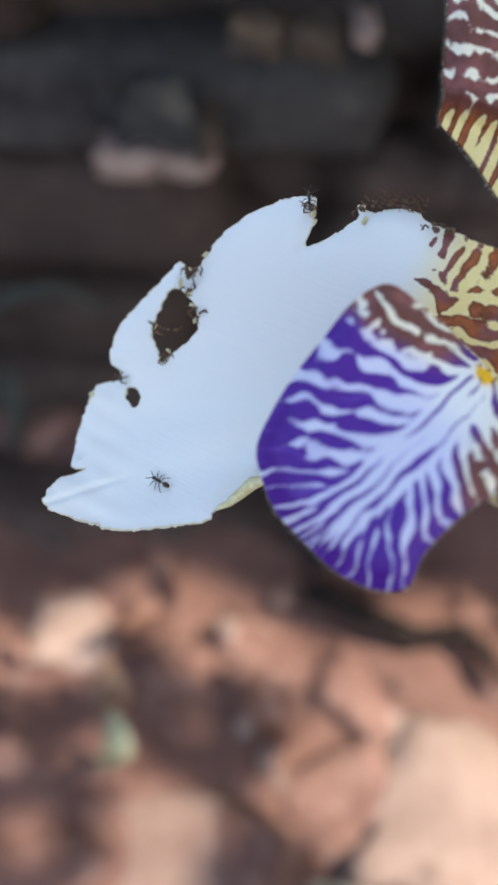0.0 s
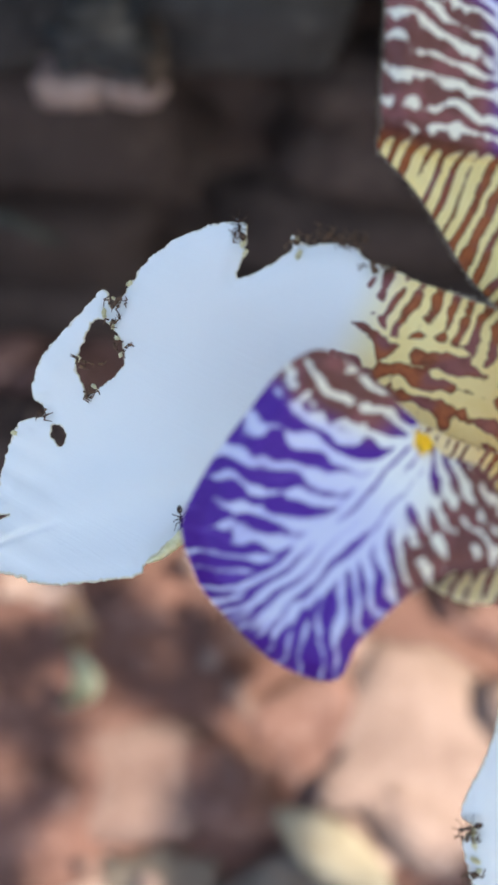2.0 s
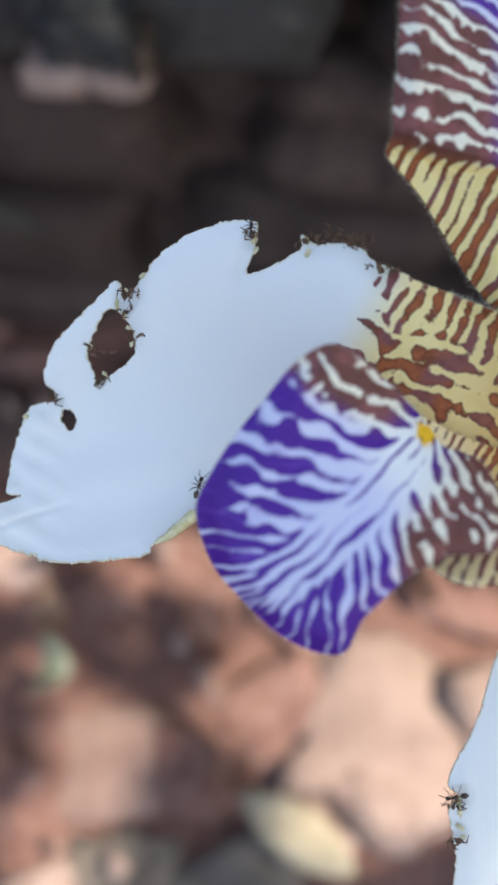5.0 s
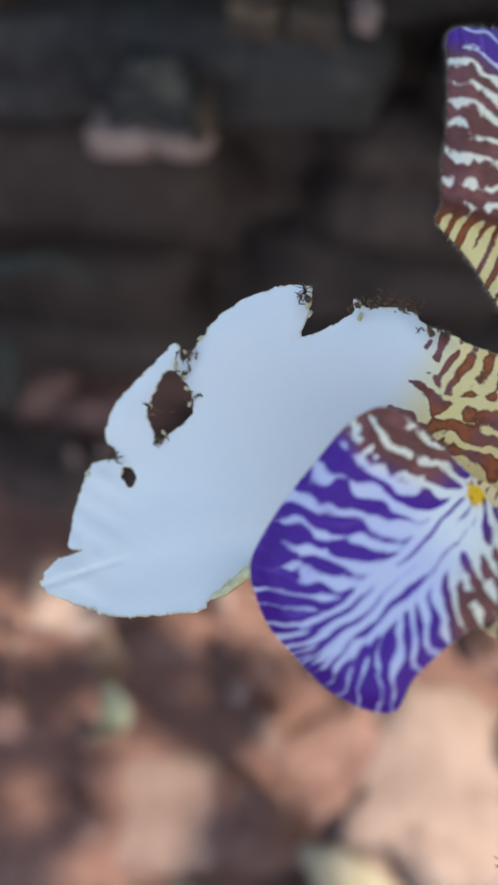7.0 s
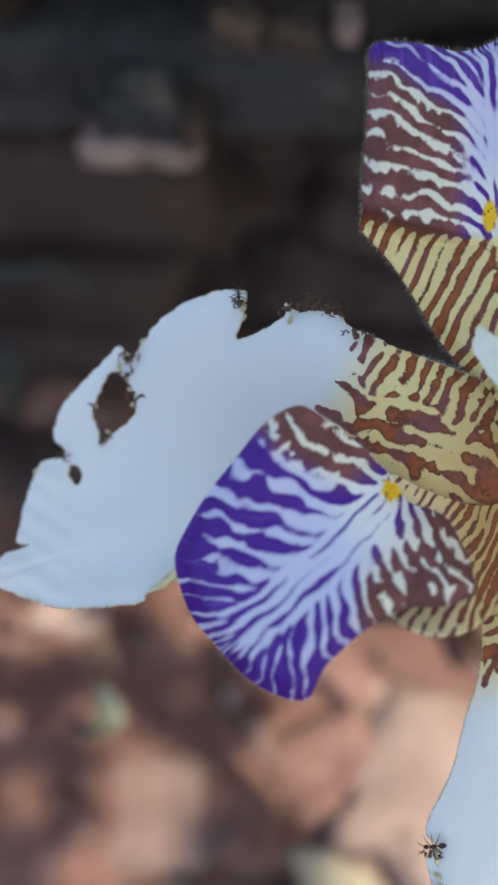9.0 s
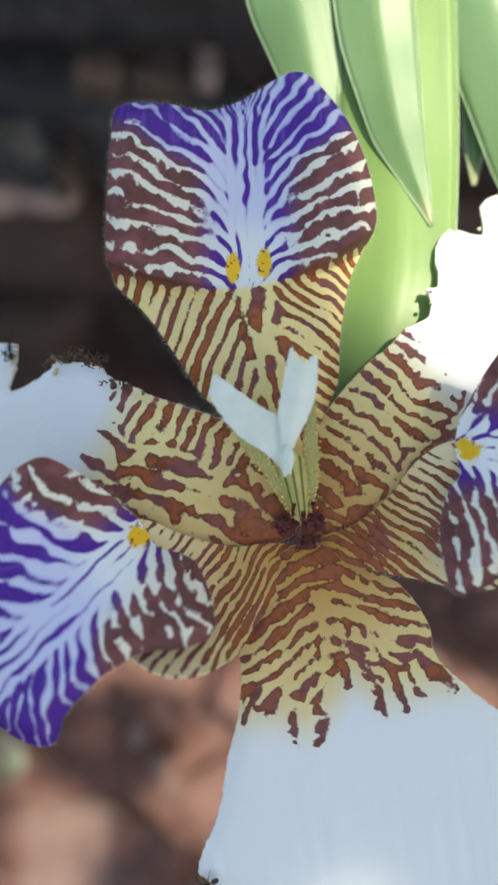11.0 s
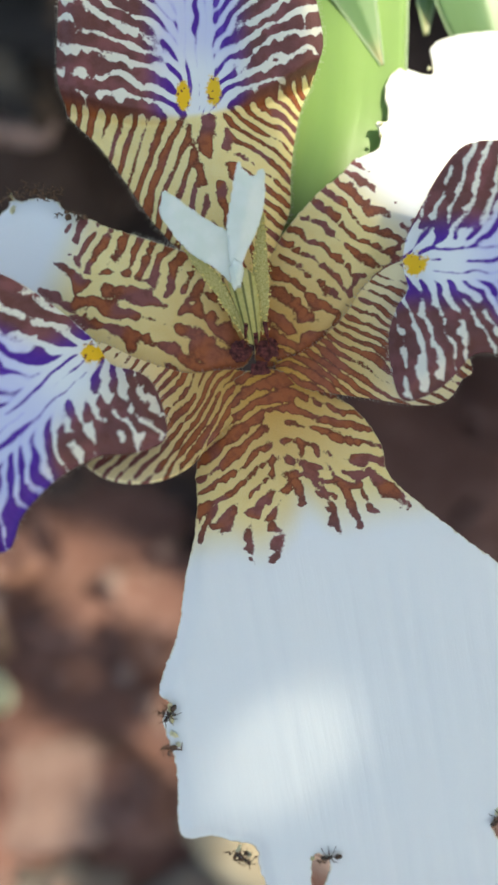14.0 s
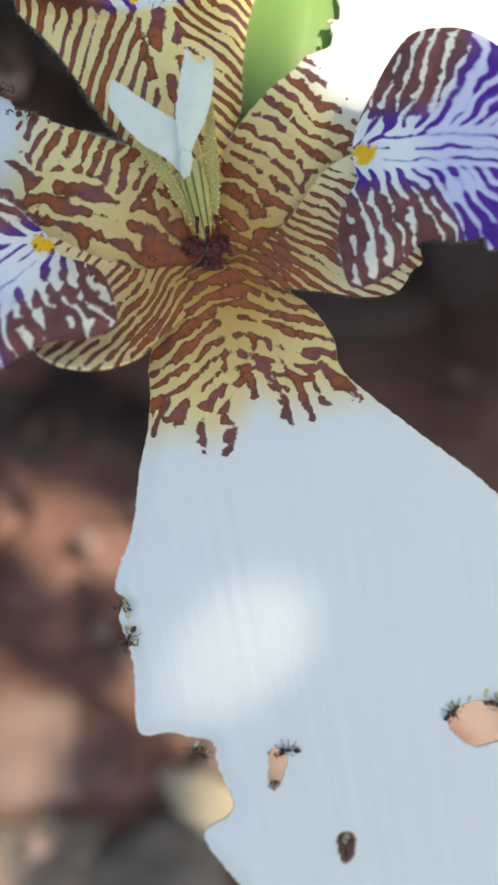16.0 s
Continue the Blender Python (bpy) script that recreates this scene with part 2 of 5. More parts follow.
def inside_distance(q, loop):
    """Distance to a closed loop, above zero inside it."""
    a, b = loop, np.roll(loop, -1, 0)
    best, crossings = np.full(len(q), 1e9), np.zeros(len(q), int)
    for s, e in zip(a, b):
        v = e - s
        t = np.clip(((q - s) @ v) / (v @ v + 1e-12), 0, 1)
        best = np.minimum(best, np.hypot(*(q - s - t[:, None] * v).T))
        cut = (s[1] > q[:, 1]) != (e[1] > q[:, 1])
        crossings += cut & (q[:, 0] < s[0] + (q[:, 1] - s[1]) * v[0] / (v[1] if abs(v[1]) > 1e-9 else 1e-9))
    return np.where(crossings % 2 == 1, best, -best)


def ripple(x, u, size, seed):
    """Smooth cheap noise in -1..1."""
    r = np.random.RandomState(seed)
    out = 0
    for _ in range(6):
        a, f, p = r.uniform(0, 6.28), r.uniform(0.7, 1.6) / size, r.uniform(0, 6.28)
        out = out + np.sin(6.28 * f * (x * np.cos(a) + u * np.sin(a)) + p)
    return out / 6


def sheet(name, loop, holes, depth, fields, material, parent, label="", cell=0.14, ragged=0.0, roll=0.0, roll_width=1.0, thick=0.00025, seed=1, frame_map=face):
    """A petal or leaf: a curved sheet over its outline, less what has been eaten out of it."""
    loop = smooth_loop(loop)
    lo, hi = loop.min(0) - cell, loop.max(0) + cell
    nx, nu = (np.ceil((hi - lo) / cell).astype(int) + 1).tolist()
    gx, gu = np.meshgrid(lo[0] + cell * np.arange(nx), lo[1] + cell * np.arange(nu), indexing="ij")
    q = np.c_[gx.ravel(), gu.ravel()]
    sd = inside_distance(q, loop)
    rim = sd.copy()
    for h in holes:
        sd = np.minimum(sd, -inside_distance(q, smooth_loop(h, 3)))
    if ragged:
        sd = sd + ragged * (ripple(q[:, 0], q[:, 1], 1.1, seed) + 0.6 * ripple(q[:, 0], q[:, 1], 0.5, seed + 1))
    index = np.arange(nx * nu).reshape(nx, nu)
    a, b, c, d = index[:-1, :-1].ravel(), index[1:, :-1].ravel(), index[1:, 1:].ravel(), index[:-1, 1:].ravel()
    tris = np.r_[np.c_[a, b, c], np.c_[a, c, d]]
    keep = sd[tris] > 0
    count = keep.sum(1)
    faces = [tuple(t) for t in tris[count == 3].tolist()]
    extra, cuts = [], {}
    base = len(q)

    def cut(i, j):
        key = (min(i, j), max(i, j))
        if key not in cuts:
            t = sd[i] / (sd[i] - sd[j])
            cuts[key] = base + len(extra)
            extra.append(q[i] + t * (q[j] - q[i]))
        return cuts[key]

    for t in tris[(count > 0) & (count < 3)].tolist():
        poly = []
        for k in range(3):
            i, j = t[k], t[(k + 1) % 3]
            if sd[i] > 0:
                poly.append(i)
            if (sd[i] > 0) != (sd[j] > 0):
                poly.append(cut(i, j))
        if len(poly) >= 3:
            faces.append(tuple(poly))
    q = np.r_[q, np.array(extra).reshape(-1, 2)]
    edge = np.r_[sd, np.zeros(len(extra))]
    rim = np.r_[rim, np.zeros(len(extra))] if not len(extra) else np.r_[rim, inside_distance(np.array(extra), loop)]
    used = np.unique([i for f in faces for i in f])
    remap = np.full(len(q), -1)
    remap[used] = np.arange(len(used))
    faces = [tuple(int(remap[i]) for i in f) for f in faces]
    q, edge, rim = q[used], edge[used], np.maximum(rim[used], 0)
    x, u = q[:, 0], q[:, 1]
    n = depth(x, u)
    if roll:
        n = n - roll * np.exp(-((rim / roll_width) ** 2))
    verts = [tuple(frame_map(*p)) for p in np.c_[x, u, n].tolist()]
    me = bpy.data.meshes.new(name)
    me.from_pydata(verts, [], faces)
    for key, value in {"px": x, "pu": u, "edge": edge, "core": np.exp(-(((x - 0.5) ** 2 + (u + 0.8) ** 2) / 95)), **fields(x, u, rim)}.items():
        me.attributes.new(key, "FLOAT", "POINT").data.foreach_set("value", np.broadcast_to(np.asarray(value, np.float32), len(x)).astype(np.float32))
    me.polygons.foreach_set("use_smooth", [True] * len(me.polygons))
    ob = part(name, me, material, parent, label)
    m = ob.modifiers.new("thickness", "SOLIDIFY")
    m.thickness, m.offset = thick, -1
    return ob


def fringe(petal, loop, depth, every=0.13, length=0.45, seed=3, low=0.0, high=1.0):
    """Fine hairs that stand out from a petal's rim."""
    loop = smooth_loop(loop, 8)
    step = np.hypot(*(np.roll(loop, -1, 0) - loop).T)
    at = np.r_[0, np.cumsum(step)]
    total = at[-1]
    r = random.Random(seed)
    verts, faces = [], []
    turn = 1 if (loop[:, 0] * np.roll(loop[:, 1], -1) - np.roll(loop[:, 0], -1) * loop[:, 1]).sum() > 0 else -1
    closed = np.r_[loop, loop[:1]]
    for q in np.arange(low * total, high * total, every):
        q += r.uniform(-0.5, 0.5) * every
        x, u = np.interp(q, at, closed[:, 0]), np.interp(q, at, closed[:, 1])
        tx, tu = np.interp(q + 0.05, at, closed[:, 0]) - x, np.interp(q + 0.05, at, closed[:, 1]) - u
        m = math.hypot(tx, tu) + 1e-9
        ox, ou = turn * tu / m, -turn * tx / m
        n, l = float(depth(x, u)) - 0.3, length * r.uniform(0.4, 1.3)
        bend, lift = r.uniform(-0.5, 0.5), r.uniform(-0.3, 0.5)
        tip = face(x + (ox + bend * tx / m) * l, u + (ou + bend * tu / m) * l, n + lift * l)
        w = 0.02
        k = len(verts)
        for a, b, c in ((tx, tu, 0), (-tx * 0.5, -tu * 0.5, m * 0.8), (-tx * 0.5, -tu * 0.5, -m * 0.8)):
            verts.append(tuple(face(x - ox * 0.1 + a / m * w, u - ou * 0.1 + b / m * w, n + c / m * w)))
        verts.append(tuple(tip))
        faces += [(k, k + 1, k + 3), (k + 1, k + 2, k + 3), (k + 2, k, k + 3)]
    me = bpy.data.meshes.new("hair_fringe")
    me.from_pydata(verts, [], faces)
    tagged(part("hair_fringe", me, HAIR, petal), kind="stuff")


def ramp(v, a, b):
    t = np.clip((v - a) / (b - a), 0, 1)
    return t * t * (3 - 2 * t)


def speckle(a, b, seed):
    """Smooth noise on a unit lattice, in -1..1."""
    table = np.random.RandomState(seed).uniform(-1, 1, (64, 64))
    a, b = np.asarray(a, float), np.asarray(b, float)
    i, j = np.floor(a).astype(int), np.floor(b).astype(int)
    s, t = a - i, b - j
    s, t = s * s * (3 - 2 * s), t * t * (3 - 2 * t)
    i0, i1, j0, j1 = i % 64, (i + 1) % 64, j % 64, (j + 1) % 64
    return (table[i0, j0] * (1 - s) + table[i1, j0] * s) * (1 - t) + (table[i0, j1] * (1 - s) + table[i1, j1] * s) * t


def bars(phase, along, x, u, seed, wobble=0.3, uneven=0.5, gaps=0.6, teeth=0.45, tooth=0.4, bridge=0.5, blot=2.0):
    """Pigment bars, one to a turn of the phase: each swells, breaks off and joins its neighbour on its own, with a toothed edge. along: the way down a bar, in millimetres."""
    ph = phase + wobble * speckle(x / 3.1, u / 3.1, seed) + 0.45 * wobble * speckle(x / 1.1, u / 1.1, seed + 1)
    k = np.round(ph)
    wave = np.cos(2 * np.pi * ph)
    swell = uneven * speckle(along / 1.9 + 7.3 * k, 0.37 * k, seed + 2)
    broken = ramp(speckle(along / 1.5 + 5.9 * k, 0.71 * k, seed + 3), 0.25, 0.6)
    joined = ramp(speckle(x / blot, u / blot, seed + 4), 0.2, 0.6)
    jag = teeth * speckle(along / tooth, ph * 1.7, seed + 5) * (0.5 + 0.5 * np.sin(2 * np.pi * ph + 0.6))
    return 0.85 * wave + swell - 2.2 * gaps * broken + bridge * 1.3 * joined + jag


# ---- depth of each petal over the face ----
def curve(v, xs, ys, soft=3.0):
    """A rounded curve through a few heights."""
    return sum(np.interp(np.asarray(v) + k * soft / 4, xs, ys) for k in range(-4, 5)) / 9


def d_bottom(x, u):
    w = x + 0.16 * u
    return curve(-u, [-5, 0, 6, 15, 29, 45, 62], [-1, 0, 1.7, 3.4, 1.4, -0.8, -5]) - 0.003 * w * w + 0.05 * speckle(w / 0.9, u / 26, 73) * np.clip((-u - 14) / 6, 0, 1) + 0.35 * ripple(x, u, 22.0, 71) * np.clip((-u - 14) / 10, 0, 1)


def d_left_outer(x, u):
    n = curve(-x, [-2, 6, 12, 19, 25, 32, 40, 46, 56], [-0.8, -0.5, -0.4, -1.5, -5.4, -8.5, -11.2, -12.6, -12.2])
    n = n + 0.045 * np.minimum(u + 1, 0) ** 2 * np.clip(-(x + 24) / 8, 0, 1)
    n = n + (0.45 * ripple(x, u, 17.0, 92) + 0.1 * np.sin(2.6 * (0.5 * x + u)) * np.clip(-(x + 43) / 4, 0, 1)) * np.clip(-(x + 20) / 8, 0, 1)
    fold = u + 4.9 - 0.33 * (x + 40)
    n = n + 0.9 * np.exp(-((fold / 2.6) ** 2)) * np.clip(-(x + 25) / 10, 0, 1)
    return n - 0.4 * np.exp(-(((fold + 1.4) / 0.35) ** 2)) * np.clip(-(x + 43) / 4, 0, 1)


def d_right_outer(x, u):
    s, w = 0.75 * x + 0.66 * u, 0.66 * x - 0.75 * u
    return curve(s, [0, 8, 16, 24, 34, 55], [-0.7, -0.4, -0.2, -3, -8, -12]) - 0.006 * w * w


def d_top(x, u):
    """A ridged claw below the crease; above it a blade whose two cheeks swell over the claw."""
    w = x + 5.0 * np.clip(u / 23, 0, 1)
    crease = 22 + 0.14 * w + 0.022 * w * w
    claw = curve(u, [0, 6, 14, 19, 24], [0, 0.4, 1.7, 1.6, 0.6]) - 2.8 * (1 - np.exp(-w * w / 25)) * curve(u, [2, 10, 16, 26], [0.2, 0.9, 1.0, 0.7]) + 0.3 * np.maximum(-w - 7, 0)
    cheek = np.clip(np.abs(w) / 5.0, 0, 1) ** 1.5
    blade = curve(u, [20, 24, 31, 37, 42], [0.9, 0.9, 0.4, -1.6, -4.2]) + 1.0 * cheek + w * w * curve(u, [20, 26, 32, 40], [0.006, 0.013, 0.02, 0.012])
    on = np.clip((u - crease + 0.5) / 1.0, 0, 1)
    on = on * on * (3 - 2 * on)
    return claw + (blade - claw) * on


def d_left_blade(x, u):
    a, b = (x + 20) / 10, u / 10
    return 7.65 - 1.19 * a - 3.18 * b - 1.37 * a * a - 4.1 * a * b + 2.5 * b * b + 1.8 * b**3


def d_left_claw(x, u):
    return curve(-x, [-1, 3, 7, 10, 15, 20], [-0.3, 0.3, 0.7, 1.2, 3.5, 4.5]) + 0.1 * np.minimum(u + 1, 0) ** 2


def d_right_blade(x, u):
    v = (u - 7) / 10
    return 6.5 + 0.26 * (x - 15) - 1.33 * v + 2.1 * v * v - 0.045 * np.maximum(x - 20, 0) ** 2


def d_right_claw(x, u):
    return 0.3 * x - 0.8 + 0.22 * np.maximum(2 - u, 0)


BOTTOM = [(-2.8, -1.7), (-5.1, -6.3), (-6.3, -9.3), (-6.3, -12.4), (-6.7, -15.8), (-7.5, -18.8), (-8.4, -24.1), (-9.8, -27.7), (-10.3, -29.9), (-9.2, -31.0), (-10.1, -32.2), (-9.6, -34.7), (-9.0, -37.6), (-8.9, -43.8), (-6.0, -44.0), (-4.1, -44.5), (-1.9, -45.2), (-1.6, -47.4), (-0.3, -51.1), (-0.6, -52.8), (-3.2, -54.8), (-1.2, -58.7), (1.5, -62.5), (5.3, -68.6), (12.5, -73.1), (21.2, -70.1), (29.6, -59.0), (33.5, -43.9), (32.0, -30.9), (25.2, -22.6), (16.6, -15.7), (11.1, -10.9), (10.3, -7.8), (7.9, -4.4), (3.9, -2.0), (0.4, -0.7)]
BOTTOM_HOLES = [[(20.1, -43.5), (21.5, -42.6), (23.7, -42.2), (26.5, -43.2), (26.9, -45.7), (24.6, -46.6), (22.9, -46.8), (21.0, -45.4)], [(3.5, -45.8), (4.8, -46.5), (4.9, -47.7), (4.0, -50.0), (3.2, -49.1)], [(9.8, -55.3), (11.2, -55.3), (11.4, -57.4), (10.6, -58.6), (10.0, -57.9)]]
LEFT_OUTER = [(-1.2, 0.1), (-1.7, 2.3), (-2.6, 5.8), (-4.8, 9.1), (-8.9, 10.9), (-13.8, 12.6), (-16.0, 13.7), (-17.7, 14.3), (-18.6, 15.3), (-20.0, 15.8), (-22.4, 15.8), (-23.5, 16.6), (-23.5, 15.5), (-25.0, 14.5), (-27.9, 13.3), (-27.2, 15.7), (-27.1, 17.6), (-28.0, 18.0), (-30.3, 17.8), (-33.3, 16.7), (-35.9, 14.8), (-36.9, 13.4), (-38.7, 11.1), (-39.4, 12.8), (-40.7, 11.7), (-42.9, 9.5), (-45.2, 7.0), (-46.3, 3.7), (-45.2, 2.5), (-45.7, 1.5), (-47.3, 1.2), (-48.2, -0.5), (-49.1, -3.5), (-49.3, -6.6), (-48.1, -6.9), (-50.6, -8.0), (-51.5, -9.5), (-51.2, -10.3), (-49.3, -11.1), (-44.9, -12.2), (-41.7, -12.1), (-36.6, -11.3), (-35.8, -10.4), (-33.6, -8.6), (-31.5, -7.5), (-26.5, -3.7), (-20.1, 1.9), (-10.5, -1.9), (-6.4, -2.3)]
LEFT_HOLES = [[(-40.1, 10.3), (-38.2, 8.8), (-37.7, 6.7), (-38.3, 5.5), (-40.4, 3.9), (-41.3, 3.3), (-41.5, 4.4), (-42.2, 6.1), (-41.4, 8.2)], [(-44.5, 0.8), (-43.4, 0.7), (-43.2, -0.3), (-43.7, -1.0), (-44.4, -0.4)]]
RIGHT_OUTER = [(-0.8, 0.6), (-0.0, 5.3), (0.9, 9.4), (2.6, 12.2), (5.2, 15.0), (7.9, 17.2), (8.9, 18.4), (11.1, 19.4), (11.7, 20.9), (11.4, 22.3), (12.6, 22.7), (12.6, 26.1), (14.2, 28.3), (17.1, 27.8), (17.8, 28.7), (17.8, 31.1), (20.6, 32.4), (26.0, 32.8), (31.6, 31.3), (35.4, 25.0), (34.6, 17.1), (25.2, 9.6), (17.0, 6.0), (9.6, 2.0), (4.4, -0.5), (0.7, -0.5)]
TOP = [(-16.4, 38.3), (-16.9, 35.1), (-17.1, 29.8), (-17.4, 25.8), (-17.2, 23.7), (-16.9, 22.5), (-14.4, 20.0), (-12.0, 16.6), (-9.9, 13.3), (-7.4, 10.3), (-4.2, 6.1), (-2.3, 2.2), (-0.5, 2.2), (0.4, 7.9), (2.1, 11.9), (2.9, 14.0), (3.1, 17.7), (4.1, 23.0), (5.7, 26.5), (5.8, 29.0), (5.0, 33.3), (3.5, 37.6), (1.0, 41.5), (-1.1, 42.3), (-3.8, 40.9), (-5.9, 39.6), (-9.0, 38.4), (-12.5, 38.9)]
LEFT_BLADE = [(-22.6, 7.4), (-25.0, 6.0), (-27.3, 3.2), (-29.6, 0.2), (-31.4, -2.9), (-32.2, -5.0), (-31.9, -7.1), (-30.7, -9.9), (-28.7, -12.0), (-26.6, -14.0), (-24.6, -15.1), (-22.6, -15.5), (-21.2, -15.0), (-20.3, -12.8), (-19.1, -11.3), (-16.9, -9.3), (-13.9, -7.8), (-11.1, -7.6), (-8.6, -6.7), (-8.6, -4.6), (-9.8, -1.8), (-11.3, -0.8), (-13.2, -0.2), (-14.5, 1.7), (-16.3, 3.5), (-18.7, 5.5), (-20.8, 6.9)]
LEFT_CLAW = [(-1.7, -0.9), (-4.0, -0.7), (-7.0, -0.9), (-11.2, 0.4), (-14.6, 1.9), (-17.0, 1.0), (-17.6, -3.2), (-15.7, -7.7), (-13.9, -9.3), (-11.5, -10.0), (-9.0, -9.9), (-6.6, -8.9), (-5.1, -7.2), (-2.1, -4.4), (-0.7, -2.1)]
RIGHT_BLADE = [(11.0, -3.8), (10.5, -1.1), (10.6, 1.7), (11.4, 4.0), (12.4, 5.6), (12.1, 7.7), (12.5, 10.1), (13.9, 12.9), (15.3, 15.3), (17.1, 17.2), (19.7, 17.4), (22.0, 16.9), (24.5, 15.6), (28.2, 13.1), (30.5, 8.7), (29.8, 3.5), (26.2, 0.4), (22.6, -1.4), (22.2, -0.3), (20.0, -0.5), (17.3, -0.3), (14.9, -2.5), (12.8, -3.7)]
RIGHT_CLAW = [(1.1, -0.3), (4.0, 0.9), (7.1, 3.5), (9.2, 6.4), (11.9, 8.2), (14.1, 7.5), (17.7, -0.7), (16.9, -2.3), (15.5, -4.1), (13.1, -4.4), (9.3, -3.7), (5.4, -3.0), (2.4, -2.1)]


# ---- colour fields of each petal ----
def fields_outer(ax, au, bend, reach, period, seed, fingers=99.0, start=0.0, blot=2.0, bridge=0.5, slant=0.0, gaps=0.4, wobble=0.35, combed=(0, 0.0), strip=0.0):
    """A striped claw that ends in a white blade. ax, au: the petal's axis; past fingers the bars turn to run down the petal.
    combed: which edge keeps clear bars, and how far in they give way to blotches; strip: half width of a streaked middle."""

    def fields(x, u, rim):
        s, w = ax * x + au * u, au * x - ax * u
        cross = bars((s + slant * w - bend * np.sqrt(w * w + 1)) / (period * math.hypot(1, slant)) + start, w, x, u, seed, wobble, 0.45, gaps, 0.9, 0.38, bridge, blot)
        if combed[0]:
            blotch = bars(w / 1.9 + 0.05 * s, 0.8 * s, x, u, seed + 70, 0.5, 0.6, 0.5, 0.9, 0.4, 0.75, 1.5)
            mix = ramp(combed[0] * w + 1.6 * speckle(x / 2.2, u / 2.2, seed + 71), combed[1] + 1.0, combed[1] - 1.0)
            cross = cross * (1 - mix) + (blotch + 0.3) * mix
        if strip:
            streak = bars(w / 1.5, 0.9 * s, x, u, seed + 75, 0.5, 0.6, 0.9, 0.9, 0.4, 0.6, 1.3)
            mix = ramp(np.abs(w + 1.0 * speckle(x / 2.5, u / 2.5, seed + 76)), strip + 0.8, strip - 0.8) * 0.6 * ramp(s, 3.5, 6.0)
            cross = cross * (1 - mix) + streak * mix + 0.55 * np.exp(-((w / 1.3) ** 2)) * ramp(-s, -6.5, -4.0)
        notch = (1.9 * np.exp(-(((w - 3.2) / 1.8) ** 2)) - 2.4 * np.exp(-(((w + 1.2) / 1.3) ** 2))) * (fingers < 90)
        turn = fingers + 0.6 * notch + 2.6 * speckle(x / 2.4, u / 2.4, seed + 8)
        spread = w / (0.12 + 0.075 * np.maximum(s, 1))
        down = bars(spread / (1.25 * period) + 0.3, s, x, u, seed + 40, 0.3, 0.35, 0.15, 0.9, 0.4, 0.0) - 0.1
        tips = reach + notch + 1.8 * speckle(0.6 * np.round(spread / (1.25 * period) + 0.3), x * 0 + 0.5, seed + 2)
        inner = np.where(np.full(np.shape(s), fingers < 90), turn + 1.5, reach + 2.0 * speckle(w / 1.2, x * 0 + 3.5, seed + 9))
        ends = 0.5 * speckle(x / 0.9, u / 0.9, seed + 12) + 0.25 * speckle(x / 0.35, u / 0.35, seed + 13)
        cross = cross - 4.0 * ramp(s, inner + ends - 0.7, inner + ends + 0.7)
        down = down - 4.0 * ramp(s, tips + ends - 0.7, tips + ends + 0.7) - 4.0 * ramp(-s, -turn, 1.2 - turn)
        band = np.maximum(cross, down)
        amt = -0.12 + 0.6 * ramp(-s, -7, -1)
        return {"band": band, "fray": 0.65 - 0.1 * ramp(s, reach - 4, reach), "amt": amt, "purp": 0.0, "wht": ramp(s - 0.7 * notch, reach - 3.5, reach + 2.0), "yel": 0.0, "wash": 0.0, "bite": 1.0, "vw": w, "vs": s}

    return fields


def feather(cx, cu, turn, long, hug):
    """Bars that leave a petal's midline as barbs leave a feather. turn: the midline's heading from the spot, clockwise from straight up; long: its length.
    Gives the way along and off the midline, and which barb passes (0 at the spot, 1 at the end)."""
    si, co = math.sin(radians(turn)), math.cos(radians(turn))

    def barb(x, u):
        dx, du = x - cx, u - cu
        a, b = dx * si + du * co, dx * co - du * si
        off = np.abs(b)
        ahead = a + hug * np.exp(-off / 1.3)
        low, high = np.full(np.shape(a), -1.2), np.full(np.shape(a), 1.6)
        for _ in range(26):
            q = 0.5 * (low + high)
            lean = np.radians(np.clip(82 - 56 * q, 12, 140))
            short = off * np.cos(lean) - (ahead - long * q) * np.sin(lean) < 0
            low, high = np.where(short, q, low), np.where(short, high, q)
        return a, b, 0.5 * (low + high)

    return barb


